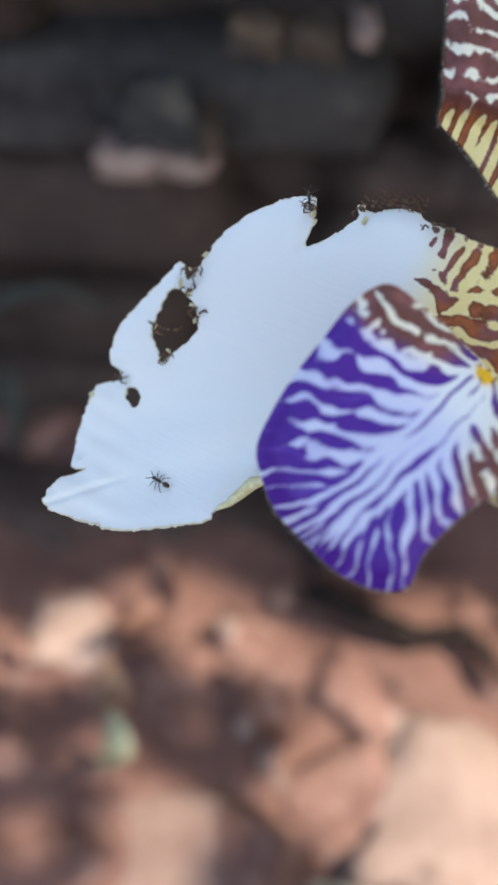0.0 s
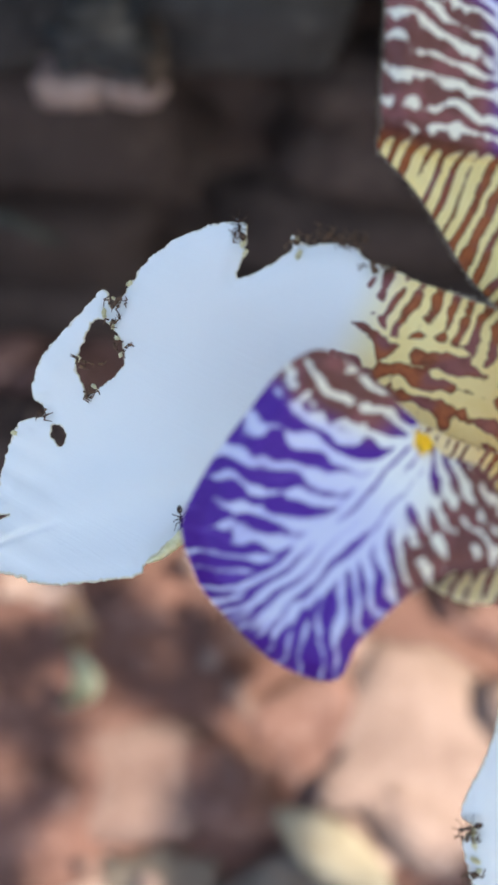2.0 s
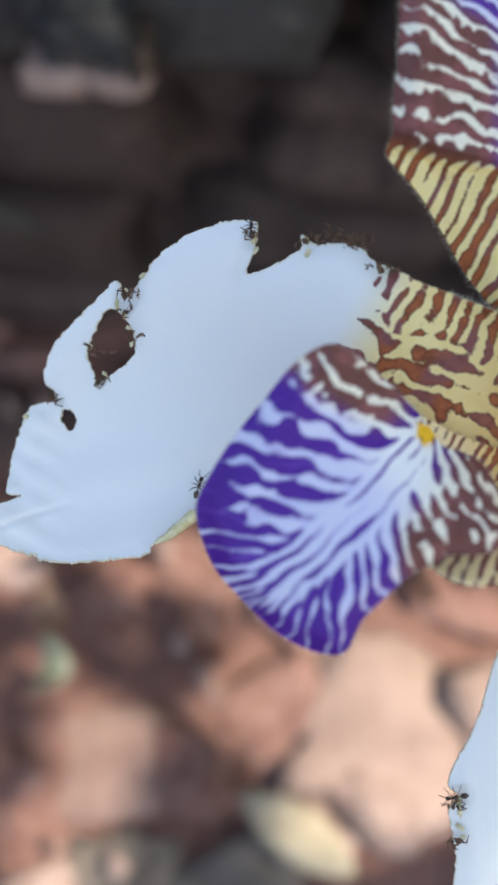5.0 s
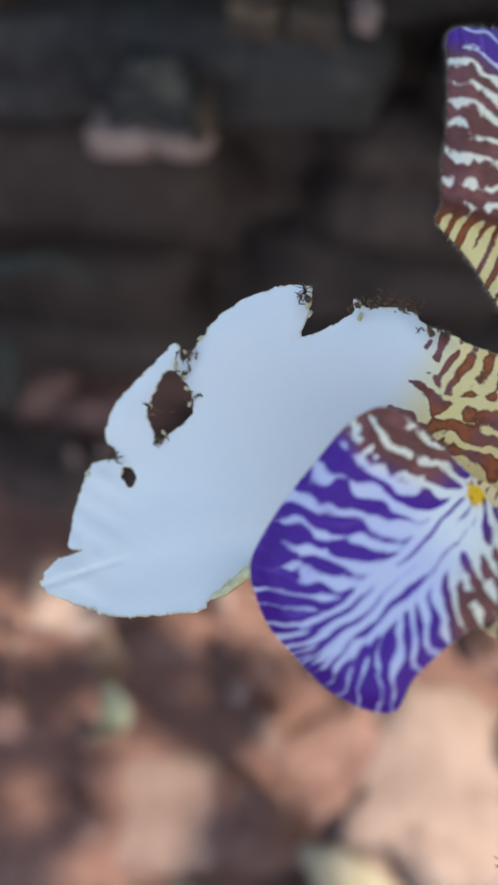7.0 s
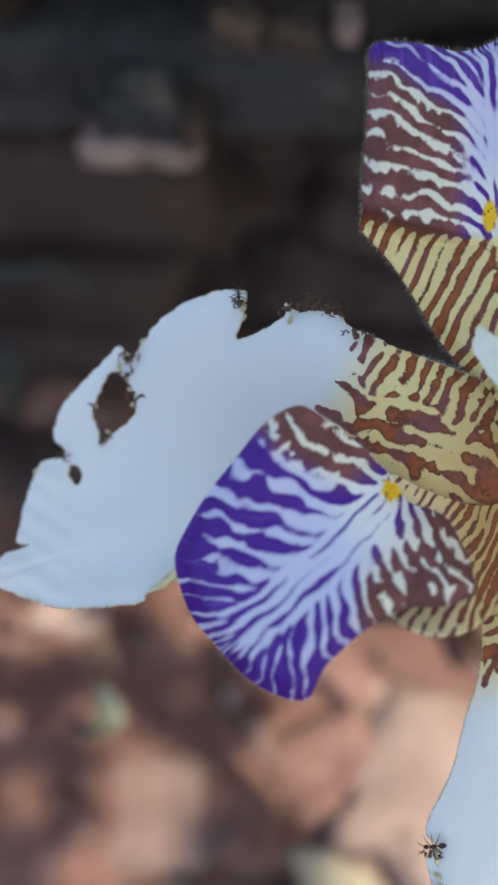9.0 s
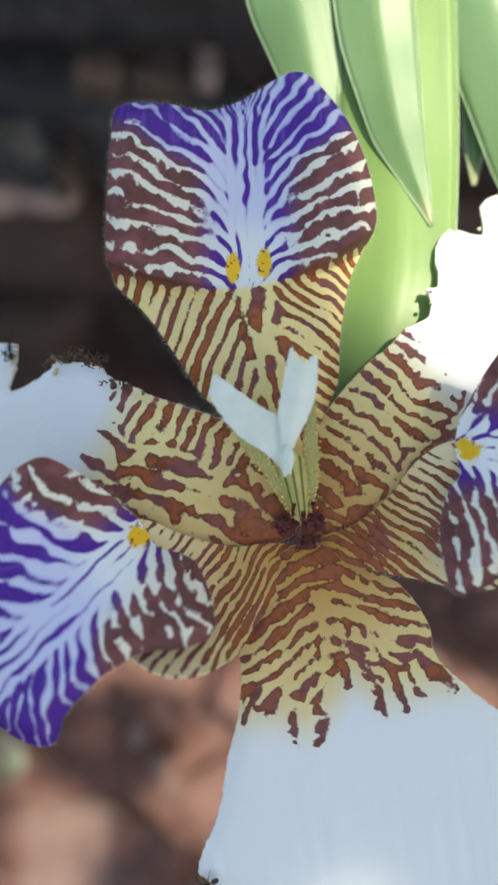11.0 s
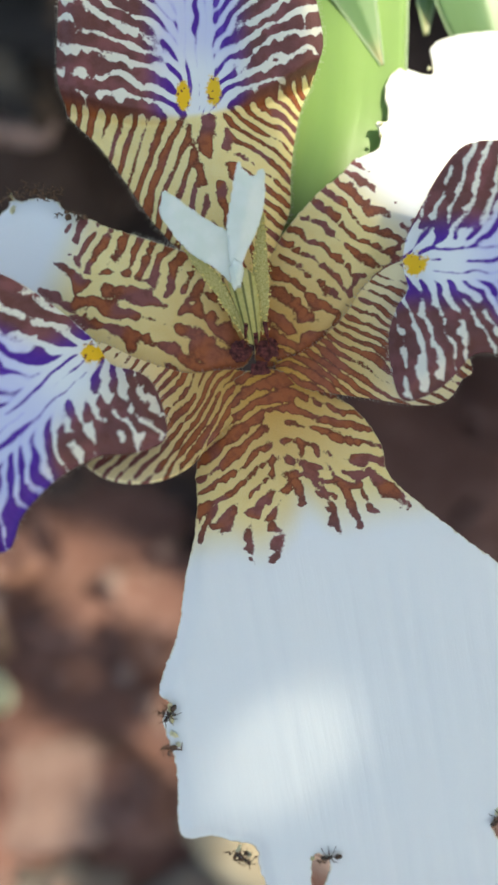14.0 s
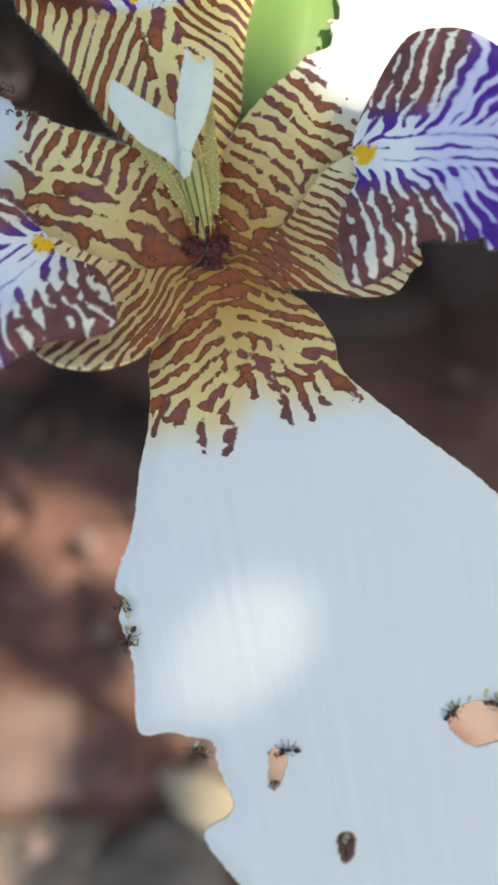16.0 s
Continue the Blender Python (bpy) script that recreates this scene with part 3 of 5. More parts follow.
def fields_blade(cx, cu, turn, long, brown, count, seed, gap=0.5, hug=2.0, full=1.0, shift=(0.0, 0.5), near=0.5):
    """Violet barbs off a pale midline, brown nearest the claw. brown, count, shift: for the barbs on either hand."""
    barb = feather(cx, cu, turn, long, hug)

    def fields(x, u, rim):
        a, b, q = barb(x, u)
        off, right = np.abs(b), b > 0
        r = np.hypot(a, b)
        q = q + 0.02 * speckle(x / 1.5, u / 1.5, seed + 7)
        number = np.where(right, q * count[0] + shift[0], q * count[1] + shift[1])
        edge = np.where(right, brown[0], brown[1])
        tan = (1 - ramp(q, edge - 0.05, edge + 0.05)) * ramp(off, near, near + 3.0)
        along = off + 40.0 * right
        wide = bars(number, along, x, u, seed, 0.3, 0.7, 0.4, 0.4, 0.5, 0.45, 1.7)
        torn = bars(number * 1.15, along, x, u, seed + 30, 0.22, 0.6, 0.1, 1.2, 0.45, 0.6, 0.9)
        streak = bars(b / (0.8 + 0.02 * a), 0.5 * a, x, u, seed + 60, 0.35, 0.5, 0.6, 0.2, 0.5, 0.0) - 0.05
        mid = (1 - ramp(off, 0.8 + 0.02 * a, 1.8 + 0.08 * a)) * ramp(a, -1, 2) * (1 - ramp(a, 0.75 * long, 1.05 * long))
        band = (wide * (1 - tan) + torn * tan) * (1 - mid) + streak * mid
        out = ramp(off, 1.0, 6.0) * 0.55 + 0.6 * ramp(a, 0.45 * long, 0.85 * long)
        amt = -0.4 + full * out * (1 - 0.5 * tan) + 0.56 * tan * ramp(off, 0.8, 2.5) - gap * mid
        return {"band": band, "fray": 0.2 + 0.45 * tan, "amt": amt + ramp(-rim, -0.8, 0) * (0.3 * tan + 0.1), "purp": 1 - tan, "wht": 1.0 - 0.28 * tan,
                "yel": 1.25 * np.exp(-((r / 0.95) ** 2)) * (1 + 0.6 * speckle(x / 0.5, u / 0.5, seed + 9)), "wash": (1 - tan) * ramp(r, 3, 7), "bite": 0.0, "vw": number * 1.6, "vs": off + 0.5 * a}

    return fields


def fields_claw(ax, au, slant, period, seed):
    def fields(x, u, rim):
        s, w = ax * x + au * u, au * x - ax * u
        band = bars((1.15 * slant * w + 0.75 * s * ramp(s, -1, 8)) / period, s - 0.3 * w, x, u, seed, 0.4, 0.5, 0.35, 0.6, 0.4, 0.45, 1.5)
        return {"band": band, "fray": 0.7, "amt": 0.05 + 0.35 * np.exp(-s * s / 30) - 0.45 * ramp(-rim, -2.2, -0.6) * ramp(s, 7.5, 11), "purp": 0.0, "wht": 0.25 * ramp(s, 8, 12), "yel": 0.0, "wash": 0.0, "bite": 0.0, "vw": w, "vs": s}

    return fields


def fields_top(x, u, rim):
    blade = fields_blade(-5.1, 22.5, -1, 17.0, (0.44, 0.44), (13.0, 13.0), 31, -0.25, 4.0, 0.6, near=2.2)(x, u, rim)
    w = x + 5.0 * np.clip(u / 23, 0, 1)
    crease = 22 + 0.14 * w + 0.022 * w * w
    on = ramp(u - crease, -0.3, 0.3)
    tilt = np.where(w < 0, 1.5, 0.75)
    down = w * 9 / (3 + 0.35 * u)
    slope = (u + tilt * np.sqrt(w * w + 0.5)) / (1.15 * np.sqrt(1 + tilt * tilt))
    claw = bars(slope, w - 0.4 * u, x, u, 32, 0.25, 0.5, 0.3, 0.35, 0.4, 0.35, 2.4)
    middle = bars(down / 1.7, u, x, u, 33, 0.3, 0.6, 0.55, 0.35, 0.4, 0.4, 1.6)
    mid = ramp(-np.abs(w), -2.6, -1.2)
    claw = claw * (1 - mid) + middle * mid
    out = {k: on * blade[k] + (1 - on) * v for k, v in (("band", claw), ("fray", 0.7), ("amt", -0.02), ("purp", 0.0), ("wht", 0.0), ("wash", 0.0), ("bite", 0.0))}
    out["amt"] = out["amt"] + 0.4 * on * ramp(np.abs(w), 2.0, 4.5) * ramp(crease - u, -2.2, -0.4)
    two = np.exp(-(((x + 6.5) / 0.62) ** 2 + ((u - 23.6) / 1.3) ** 2)) + np.exp(-(((x + 3.8) / 0.62) ** 2 + ((u - 24.0) / 1.3) ** 2))
    return out | {"yel": 1.5 * two, "vw": w, "vs": u}


def flower():
    f = thing("iris_flower", CENTRE, "white iris flower with violet and brown striped petals, partly eaten", "flower")
    broad = sheet("outer_tepal", BOTTOM, BOTTOM_HOLES, d_bottom, fields_outer(0.16, -0.987, 0.5, 15.4, 1.45, 21, 11.0, 0.2, gaps=0.3, strip=1.1), PETAL, f, "broad white tepal with eaten edge and striped base", ragged=0.1, roll=0.4)
    holed = sheet("outer_tepal", LEFT_OUTER, LEFT_HOLES, d_left_outer, fields_outer(-0.9, 0.43, 0.0, 20.8, 1.35, 22, 99.0, 0.0, 1.9, 0.45, 0.05, 0.2, 0.4, (1, 2.2)), PETAL, f, "white tepal with holes eaten through it", ragged=0.15, roll=0.5, seed=5)
    lit = sheet("outer_tepal", RIGHT_OUTER, [], d_right_outer, fields_outer(0.75, 0.66, 0.1, 18.0, 1.4, 23, 99.0, 0.0, 1.8, 0.5, -0.27, 0.3, 0.42, (-1, -1.0)), PETAL, f, "sunlit white tepal with striped yellow base", ragged=0.1, roll=0.4, seed=9)
    torn_rims(holed, d_left_outer, ((-39.4, 10.7, 1.0), (-38.7, 9.7, 0.9), (-38.3, 8.5, 0.7), (-38.0, 7.1, 0.6), (-41.9, 6.7, 0.7), (-40.5, 4.3, 0.6), (-23.1, 16.1, 0.7), (-23.0, 15.0, 0.8), (-27.4, 16.2, 0.9),
                       (-27.2, 15.3, 0.7), (-37.1, 13.2, 0.7), (-38.5, 11.8, 0.6), (-47.8, 0.2, 0.6)))
    torn_rims(broad, d_bottom, ((-9.4, -31.1, 0.9), (-9.3, -32.2, 1.1), (-9.1, -33.7, 0.9), (-8.8, -34.7, 0.6), (-3.5, -45.1, 0.8), (-2.6, -45.7, 0.7), (20.6, -42.4, 0.7), (22.4, -41.9, 0.6), (24.0, -41.5, 0.9), (25.2, -41.7, 0.7), (3.3, -46.2, 0.5), (10.4, -56.0, 0.9), (10.7, -55.6, 0.7)))
    torn_rims(lit, d_right_outer, ((11.6, 20.8, 0.4), (11.7, 22.0, 0.4), (17.2, 28.4, 0.4)))
    folded_rim(holed)
    top = sheet("inner_tepal", TOP, [], d_top, fields_top, PETAL, f, "violet and brown striped standing petal", roll=1.2, roll_width=0.9)
    fringe(top, TOP, lambda x, u: d_top(x, u) - 1.2, every=0.1, length=0.45)
    fringe(holed, LEFT_OUTER, d_left_outer, every=0.1, length=0.45, seed=13, low=0.01, high=0.12)
    for name, claw, dc, blade, db, fc, fb in (
        ("left", LEFT_CLAW, d_left_claw, LEFT_BLADE, d_left_blade, fields_claw(-0.98, -0.2, 0.9, 1.1, 24), fields_blade(-14.6, 0.8, 227, 19.0, (0.12, 0.32), (12.0, 15.0), 26, 0.15, 3.0, 1.2, near=1.0)),
        ("right", RIGHT_CLAW, d_right_claw, RIGHT_BLADE, d_right_blade, fields_claw(0.98, 0.1, -0.9, 1.1, 25), fields_blade(12.9, 7.7, 93, 18.0, (0.26, 0.26), (17.0, 16.0), 27, 0.2, 3.0, near=1.6)),
    ):
        c = sheet("inner_tepal", claw, [], dc, fc, PETAL, f, "cupped yellow petal with brown stripes", roll=0.6)
        b = sheet("blade", blade, [], db, fb, PETAL, c, "violet striped rolled-back petal blade", roll=1.4, roll_width=1.1)
        fringe(b, blade, lambda x, u, db=db: db(x, u) - 1.4, length=0.4, seed=7)
        fringe(c, claw, lambda x, u, dc=dc: dc(x, u) - 0.6, length=0.35, seed=8)
    return f


def torn_rims(petal, depth, bits):
    """Crumpled, yellowed bits of tissue along the bites of a tepal."""
    r = random.Random(61)
    for x, u, long in bits:
        bm = bmesh.new()
        bmesh.ops.create_icosphere(bm, subdivisions=3, radius=1)
        off = Vector((x, u, 0.3))
        turn = Matrix.Rotation(r.uniform(0, 3.14), 3, "Z")
        for v in bm.verts:
            k = 1 + 0.9 * noise.noise(v.co * 1.9 + off) + 0.5 * noise.noise(v.co * 4.5 + off)
            q = turn @ Vector((v.co.x * long * 0.42, v.co.y * 0.17, v.co.z * 0.2)) * k
            v.co = face(x + q.x, u + q.y, float(depth(np.array(x), np.array(u))) + q.z)
        for p in bm.faces:
            p.smooth = True
        part("torn_rim", bm, CURD, petal, "yellowed crumpled rim of a bite")


def folded_rim(petal):
    """The lower rim that folds over and shows its yellow underside."""
    path = [(-35.6, -10.3), (-34.5, -9.9), (-33.4, -9.1), (-32.3, -8.2), (-31.3, -7.8), (-30.6, -7.6)]
    wide = (0.1, 0.35, 0.6, 0.75, 0.5, 0.1)
    bm = bmesh.new()
    rows = []
    for (x, u), w in zip(path, wide):
        n = float(d_left_outer(np.array(x), np.array(u)))
        rows.append([bm.verts.new(face(x - 0.5 * k * w, u + k * w, n + 0.35 * math.sin(0.5 + 2.2 * k) - 0.2)) for k in (-0.3, 0.0, 0.35, 0.7, 1.0)])
    for a, b in zip(rows, rows[1:]):
        for k in range(4):
            bm.faces.new((a[k], b[k], b[k + 1], a[k + 1])).smooth = True
    m = part("folded_rim", bm, CURD, petal, "rim folded over to its pale yellow underside").modifiers.new("thickness", "SOLIDIFY")
    m.thickness, m.offset = 0.0002, 0


def rod(bm, points, radii, sides=8):
    """A tapering round rod through points."""
    rings = []
    for i, p in enumerate(points):
        d = (Vector(points[min(i + 1, len(points) - 1)]) - Vector(points[max(i - 1, 0)])).normalized()
        a = d.cross(Vector((0.31, 0.62, 0.72))).normalized()
        b = d.cross(a)
        rings.append([bm.verts.new(Vector(p) + (a * math.cos(6.2832 * k / sides) + b * math.sin(6.2832 * k / sides)) * radii[i]) for k in range(sides)])
    for r, s in zip(rings, rings[1:]):
        for k in range(sides):
            bm.faces.new((r[k], r[(k + 1) % sides], s[(k + 1) % sides], s[k])).smooth = True
    bm.faces.new(rings[0][::-1])
    bm.faces.new(rings[-1])


def style(f):
    """The pale two-armed style over the centre."""
    column = lambda x, u: np.interp(u, [1, 4, 8, 10], [1.4, 4.0, 6.2, 6.6]) - 0.35 * (x + 0.5 + 0.2 * u) ** 2
    sheet("style_column", [(-1.3, 1.6), (-2.2, 4.0), (-3.0, 6.6), (-2.0, 7.6), (-0.8, 6.9), (-0.3, 4.0), (-0.4, 1.6)], [], column, lambda x, u, rim: {"vw": (x + 0.6 + 0.2 * u) * 1.3 * 5 / (2 + u * 0.5) + 0.2}, STYLE_GREEN, f, "yellow-green striped column over the centre", cell=0.25, roll=0.3, thick=0.0005)

    def flat(depth):
        return lambda x, u: depth + 0.08 * (u - 7) - 0.05 * (x + 2) ** 2 * 0.2

    none = lambda x, u, rim: {}
    sheet("style_arm", [(-8.1, 14.1), (-8.4, 13.3), (-8.6, 12.2), (-7.2, 10.1), (-5.9, 8.7), (-4.0, 7.5), (-3.0, 6.5), (-2.4, 5.9), (-2.3, 8.0), (-2.8, 10.4), (-4.3, 11.4), (-6.0, 12.6)], [], flat(6.4), none, STYLE, f, "pale white style arm", cell=0.3, ragged=0.12, roll=0.4, thick=0.0003)
    sheet("style_arm", [(-1.9, 16.3), (-1.5, 15.5), (-0.7, 15.0), (-0.3, 15.4), (0.2, 15.5), (0.3, 14.8), (0.2, 12.9), (-0.1, 11.4), (-0.7, 10.0), (-1.6, 8.2), (-2.0, 6.5), (-2.3, 5.8), (-2.7, 7.5), (-3.0, 10.5), (-2.8, 12.2), (-2.4, 14.2)], [], flat(6.8), none, STYLE, f, "pale white style arm", cell=0.3, ragged=0.12, roll=0.4, thick=0.0003, seed=2)
    bm = bmesh.new()
    bmesh.ops.create_icosphere(bm, subdivisions=3, radius=1)
    for v in bm.verts:
        k = 1 + 0.35 * noise.noise(v.co * 2.1)
        v.co = face(-2.3 + 0.55 * v.co.x * k, 6.9 + 1.2 * v.co.y * k, 6.7 + 0.5 * v.co.z * k)
    for p in bm.faces:
        p.smooth = True
    part("style_knob", bm, STYLE, f, "white knob where the style arms meet")
    wing = lambda x, u: np.interp(u, [1, 4, 8, 12], [0.9, 3.2, 5.2, 6.0])
    for loop in ([(-6.9, 10.0), (-4.1, 7.4), (-3.0, 5.8), (-1.6, 3.0), (-1.2, 1.8), (-1.7, 2.2), (-3.1, 4.0), (-4.2, 5.8), (-5.7, 7.7)], [(0.1, 12.2), (0.4, 8.5), (0.5, 5.5), (0.2, 2.6), (-0.3, 3.0), (-0.6, 5.6), (-0.9, 7.4), (-0.6, 9.8)]):
        sheet("stamen", loop, [], wing, none, OLIVE, f, "olive grainy stamen beside the style", cell=0.2, ragged=0.1, roll=0.25, thick=0.0005)
        r = random.Random(len(loop))
        edge = smooth_loop(loop, 12)
        bm = bmesh.new()
        for x, u in edge[:: 2]:
            for _ in range(2):
                a, b = x + r.gauss(0, 0.12), u + r.gauss(0, 0.12)
                made = bmesh.ops.create_icosphere(bm, subdivisions=1, radius=0.001 * r.uniform(0.06, 0.13))
                for v in made["verts"]:
                    v.co += face(a, b, float(wing(a, b)) + 0.1)
        tagged(part("pollen", bm, POLLEN, f), kind="stuff")
    for a, b in (((-1.5, 3.2, 2.9), (-1.7, 1.2, 0.9)), ((0.1, 3.2, 2.9), (0.5, 1.3, 0.9)), ((-0.7, 2.4, 2.3), (-0.6, 0.5, 0.8))):
        bm = bmesh.new()
        rod(bm, [face(*a), face(*[0.5 * (p + q) for p, q in zip(a, b)]), face(*b)], [0.00022, 0.00017, 0.00006], 6)
        part("filament", bm, PIT, f, "thin dark filament at the foot of the style")
    for x, u in ((-2.1, 0.9), (0.5, 1.1), (-0.3, -1.0)):
        bm = bmesh.new()
        bmesh.ops.create_icosphere(bm, subdivisions=4, radius=0.0009)
        for v in bm.verts:
            d = v.co * (1 + 0.5 * noise.noise(v.co * 2600 + Vector((x, u, 0))))
            v.co = face(x, u, 0.0) + d - FN * d.dot(FN) * 0.9
        for p in bm.faces:
            p.smooth = True
        part("nectary", bm, PIT, f, "dark maroon pit at the petal base")


# ---- green leaves behind the flower ----
def strap_leaf(name, spine, widths, label, keel=0.0, dry_tip=True):
    """A sword-shaped leaf: spine in the flower's frame (mm) from the tip to the root, half widths along it."""
    ob = thing(name, CENTRE, label, "leaf", "leaves behind the flower")
    t = np.linspace(0, 1, len(spine))
    tt = np.linspace(0, 1, 60)
    pts = np.array(spine, float)
    c = np.stack([np.interp(tt, t, pts[:, k]) for k in range(3)], 1)
    for _ in range(6):
        c[1:-1] = 0.25 * c[:-2] + 0.5 * c[1:-1] + 0.25 * c[2:]
    h = np.interp(tt, np.linspace(0, 1, len(widths)), widths)
    tan = np.gradient(c, axis=0)
    tan /= np.linalg.norm(tan, axis=1)[:, None]
    side = np.cross(tan, (0, 0, 1.0))
    side /= np.linalg.norm(side, axis=1)[:, None]
    up = np.cross(side, tan)
    cols = np.linspace(-1, 1, 13)
    verts, vw, vs, edge, dry = [], [], [], [], []
    length = np.r_[0, np.cumsum(np.linalg.norm(np.diff(c, axis=0), axis=1))]
    for i in range(60):
        for v in cols:
            p = c[i] + side[i] * v * h[i] - up[i] * (keel * abs(v) * h[i])
            verts.append(tuple(face(*p)))
            vw.append(v * h[i]), vs.append(length[i]), edge.append((1 - abs(v)) * max(h[i], 0.4)), dry.append(max(0.0, 1 - length[i] / 3.0) if dry_tip else 0.0)
    faces = [(i * 13 + k, i * 13 + k + 1, (i + 1) * 13 + k + 1, (i + 1) * 13 + k) for i in range(59) for k in range(12)]
    me = bpy.data.meshes.new("blade")
    me.from_pydata(verts, [], faces)
    for key, value in (("vw", vw), ("vs", vs), ("edge", edge), ("dry", dry)):
        me.attributes.new(key, "FLOAT", "POINT").data.foreach_set("value", np.array(value, np.float32))
    me.polygons.foreach_set("use_smooth", [True] * len(me.polygons))
    b = part("blade", me, SCAPE if name == "scape_leaf" else LEAF, ob)
    m = b.modifiers.new("thickness", "SOLIDIFY")
    m.thickness, m.offset = 0.0004, -1
    for k in (0, 12):
        bm = bmesh.new()
        rod(bm, [Vector(verts[i * 13 + k]) for i in range(0, 60, 2)], [0.00009] * 30, 6)
        part("margin", bm, MARGIN, ob, "pale thickened leaf margin")
    return ob


def leaves():
    strap_leaf("scape_leaf", [(4, 8, -2.4), (8.4, 22, -4.3), (10.0, 38, -9.2), (10.3, 60, -12.5), (6, 110, -12), (-10, 190, -50)], [3, 5.8, 5.9, 6.0, 6.5, 7], "broad sunlit yellow-green leaf that carries the flower", 0.1, False)
    strap_leaf("bract", [(12.5, 28.6, -6.6), (9.6, 38, -8.0), (8.0, 48, -9.2), (6, 75, -10.5), (2, 120, -14)], [0.15, 2.6, 3.9, 4.6, 5], "pointed green bract hanging behind the petal", 0.25)
    strap_leaf("leaf", [(3.0, 36, -10), (1.5, 44, -10), (-0.3, 52, -10), (-4, 80, -12), (-10, 130, -24)], [0.6, 3.0, 4.6, 6.0, 7], "pale green translucent strap leaf", 0.2)
    strap_leaf("leaf", [(27, 25, -12.5), (23.8, 36, -11.5), (21.2, 46, -11), (13, 75, -12), (4, 130, -20)], [2.0, 4.2, 5.4, 6.5, 7], "pale green strap leaf beside the white tepal", 0.2, False)
    strap_leaf("leaf", [(18.2, 34.0, -13.5), (18.4, 38, -13.5), (18.3, 48, -13.5), (12, 80, -16)], [0.15, 1.1, 1.5, 2.0], "small pointed green leaf tip", 0.2)


FLOWER = flower()
style(FLOWER)
leaves()


# ---- ground and wall ----
def rock(size, seed, rough=0.25, cuts=3, square=0.75):
    bm = bmesh.new()
    bmesh.ops.create_icosphere(bm, subdivisions=cuts, radius=1.0)
    off = Vector((seed * 7.31, seed * 3.17, seed * 1.73))
    for v in bm.verts:
        d = v.co.normalized()
        box = 1.0 / max(abs(d.x), abs(d.y), abs(d.z)) ** square
        k = box * (0.82 + rough * noise.noise(d * 1.3 + off) + 0.55 * rough * noise.noise(d * 3.7 + off) + 0.25 * rough * noise.noise(d * 8 + off))
        v.co = Vector((d.x * size[0] * k, d.y * size[1] * k, d.z * size[2] * k))
    for p in bm.faces:
        p.smooth = True
    return bm


def ground():
    n = 90
    verts, faces = [], []
    for i in range(n + 1):
        for j in range(n + 1):
            x, y = -0.3 + 0.6 * i / n, -0.35 + 0.6 * j / n
            verts.append((x, y, 0.005 + 0.006 * noise.noise((x * 22, y * 22, 0)) + 0.003 * noise.noise((x * 80, y * 80, 4))))
    for i in range(n):
        for j in range(n):
            a = i * (n + 1) + j
            faces.append((a, a + n + 1, a + n + 2, a + 1))
    far = len(verts)
    verts += [(-60, -60, -0.012), (60, -60, -0.012), (60, 60, -0.012), (-60, 60, -0.012)]
    faces.append((far, far + 1, far + 2, far + 3))
    me = bpy.data.meshes.new("ground")
    me.from_pydata(verts, [], faces)
    me.polygons.foreach_set("use_smooth", [True] * len(me.polygons))
    tagged(part("ground", me, SOIL, None), "reddish brown soil under stones and dry litter", "ground", kind="structure")


def wall():
    """A low dry-laid wall behind the flower; its deep shade is put into the stones' dark colour."""
    bm = bmesh.new()
    bmesh.ops.create_cube(bm, size=1)
    for v in bm.verts:
        v.co = Vector((v.co.x * 0.9, 0.215 + v.co.y * 0.10, 0.13 + v.co.z * 0.28))
    w = tagged(part("wall_back", bm, STONE_SHADED, None), "low dry wall of stones coloured dark for deep shade", "wall", kind="structure")
    z, seed = -0.012, 3
    for row, h in enumerate((0.042, 0.036, 0.046, 0.034, 0.04, 0.05, 0.04)):
        x = -0.42 + 0.03 * (row % 2)
        while x < 0.42:
            seed += 1
            r = random.Random(seed)
            l = r.uniform(0.09, 0.17)
            bm = rock((l / 2, 0.035, h / 2), seed, 0.22)
            place = (x + l / 2, 0.168 + r.uniform(-0.008, 0.008), z + h / 2)
            turn = (r.uniform(-0.1, 0.1), r.uniform(-0.05, 0.05), r.uniform(-0.12, 0.12))
            s = part("stone", bm, STONE_SHADED if r.random() < 0.82 else STONE_SHALE, w)
            s.location, s.rotation_euler = place, turn
            x += l * 0.96
        z += h * 0.93


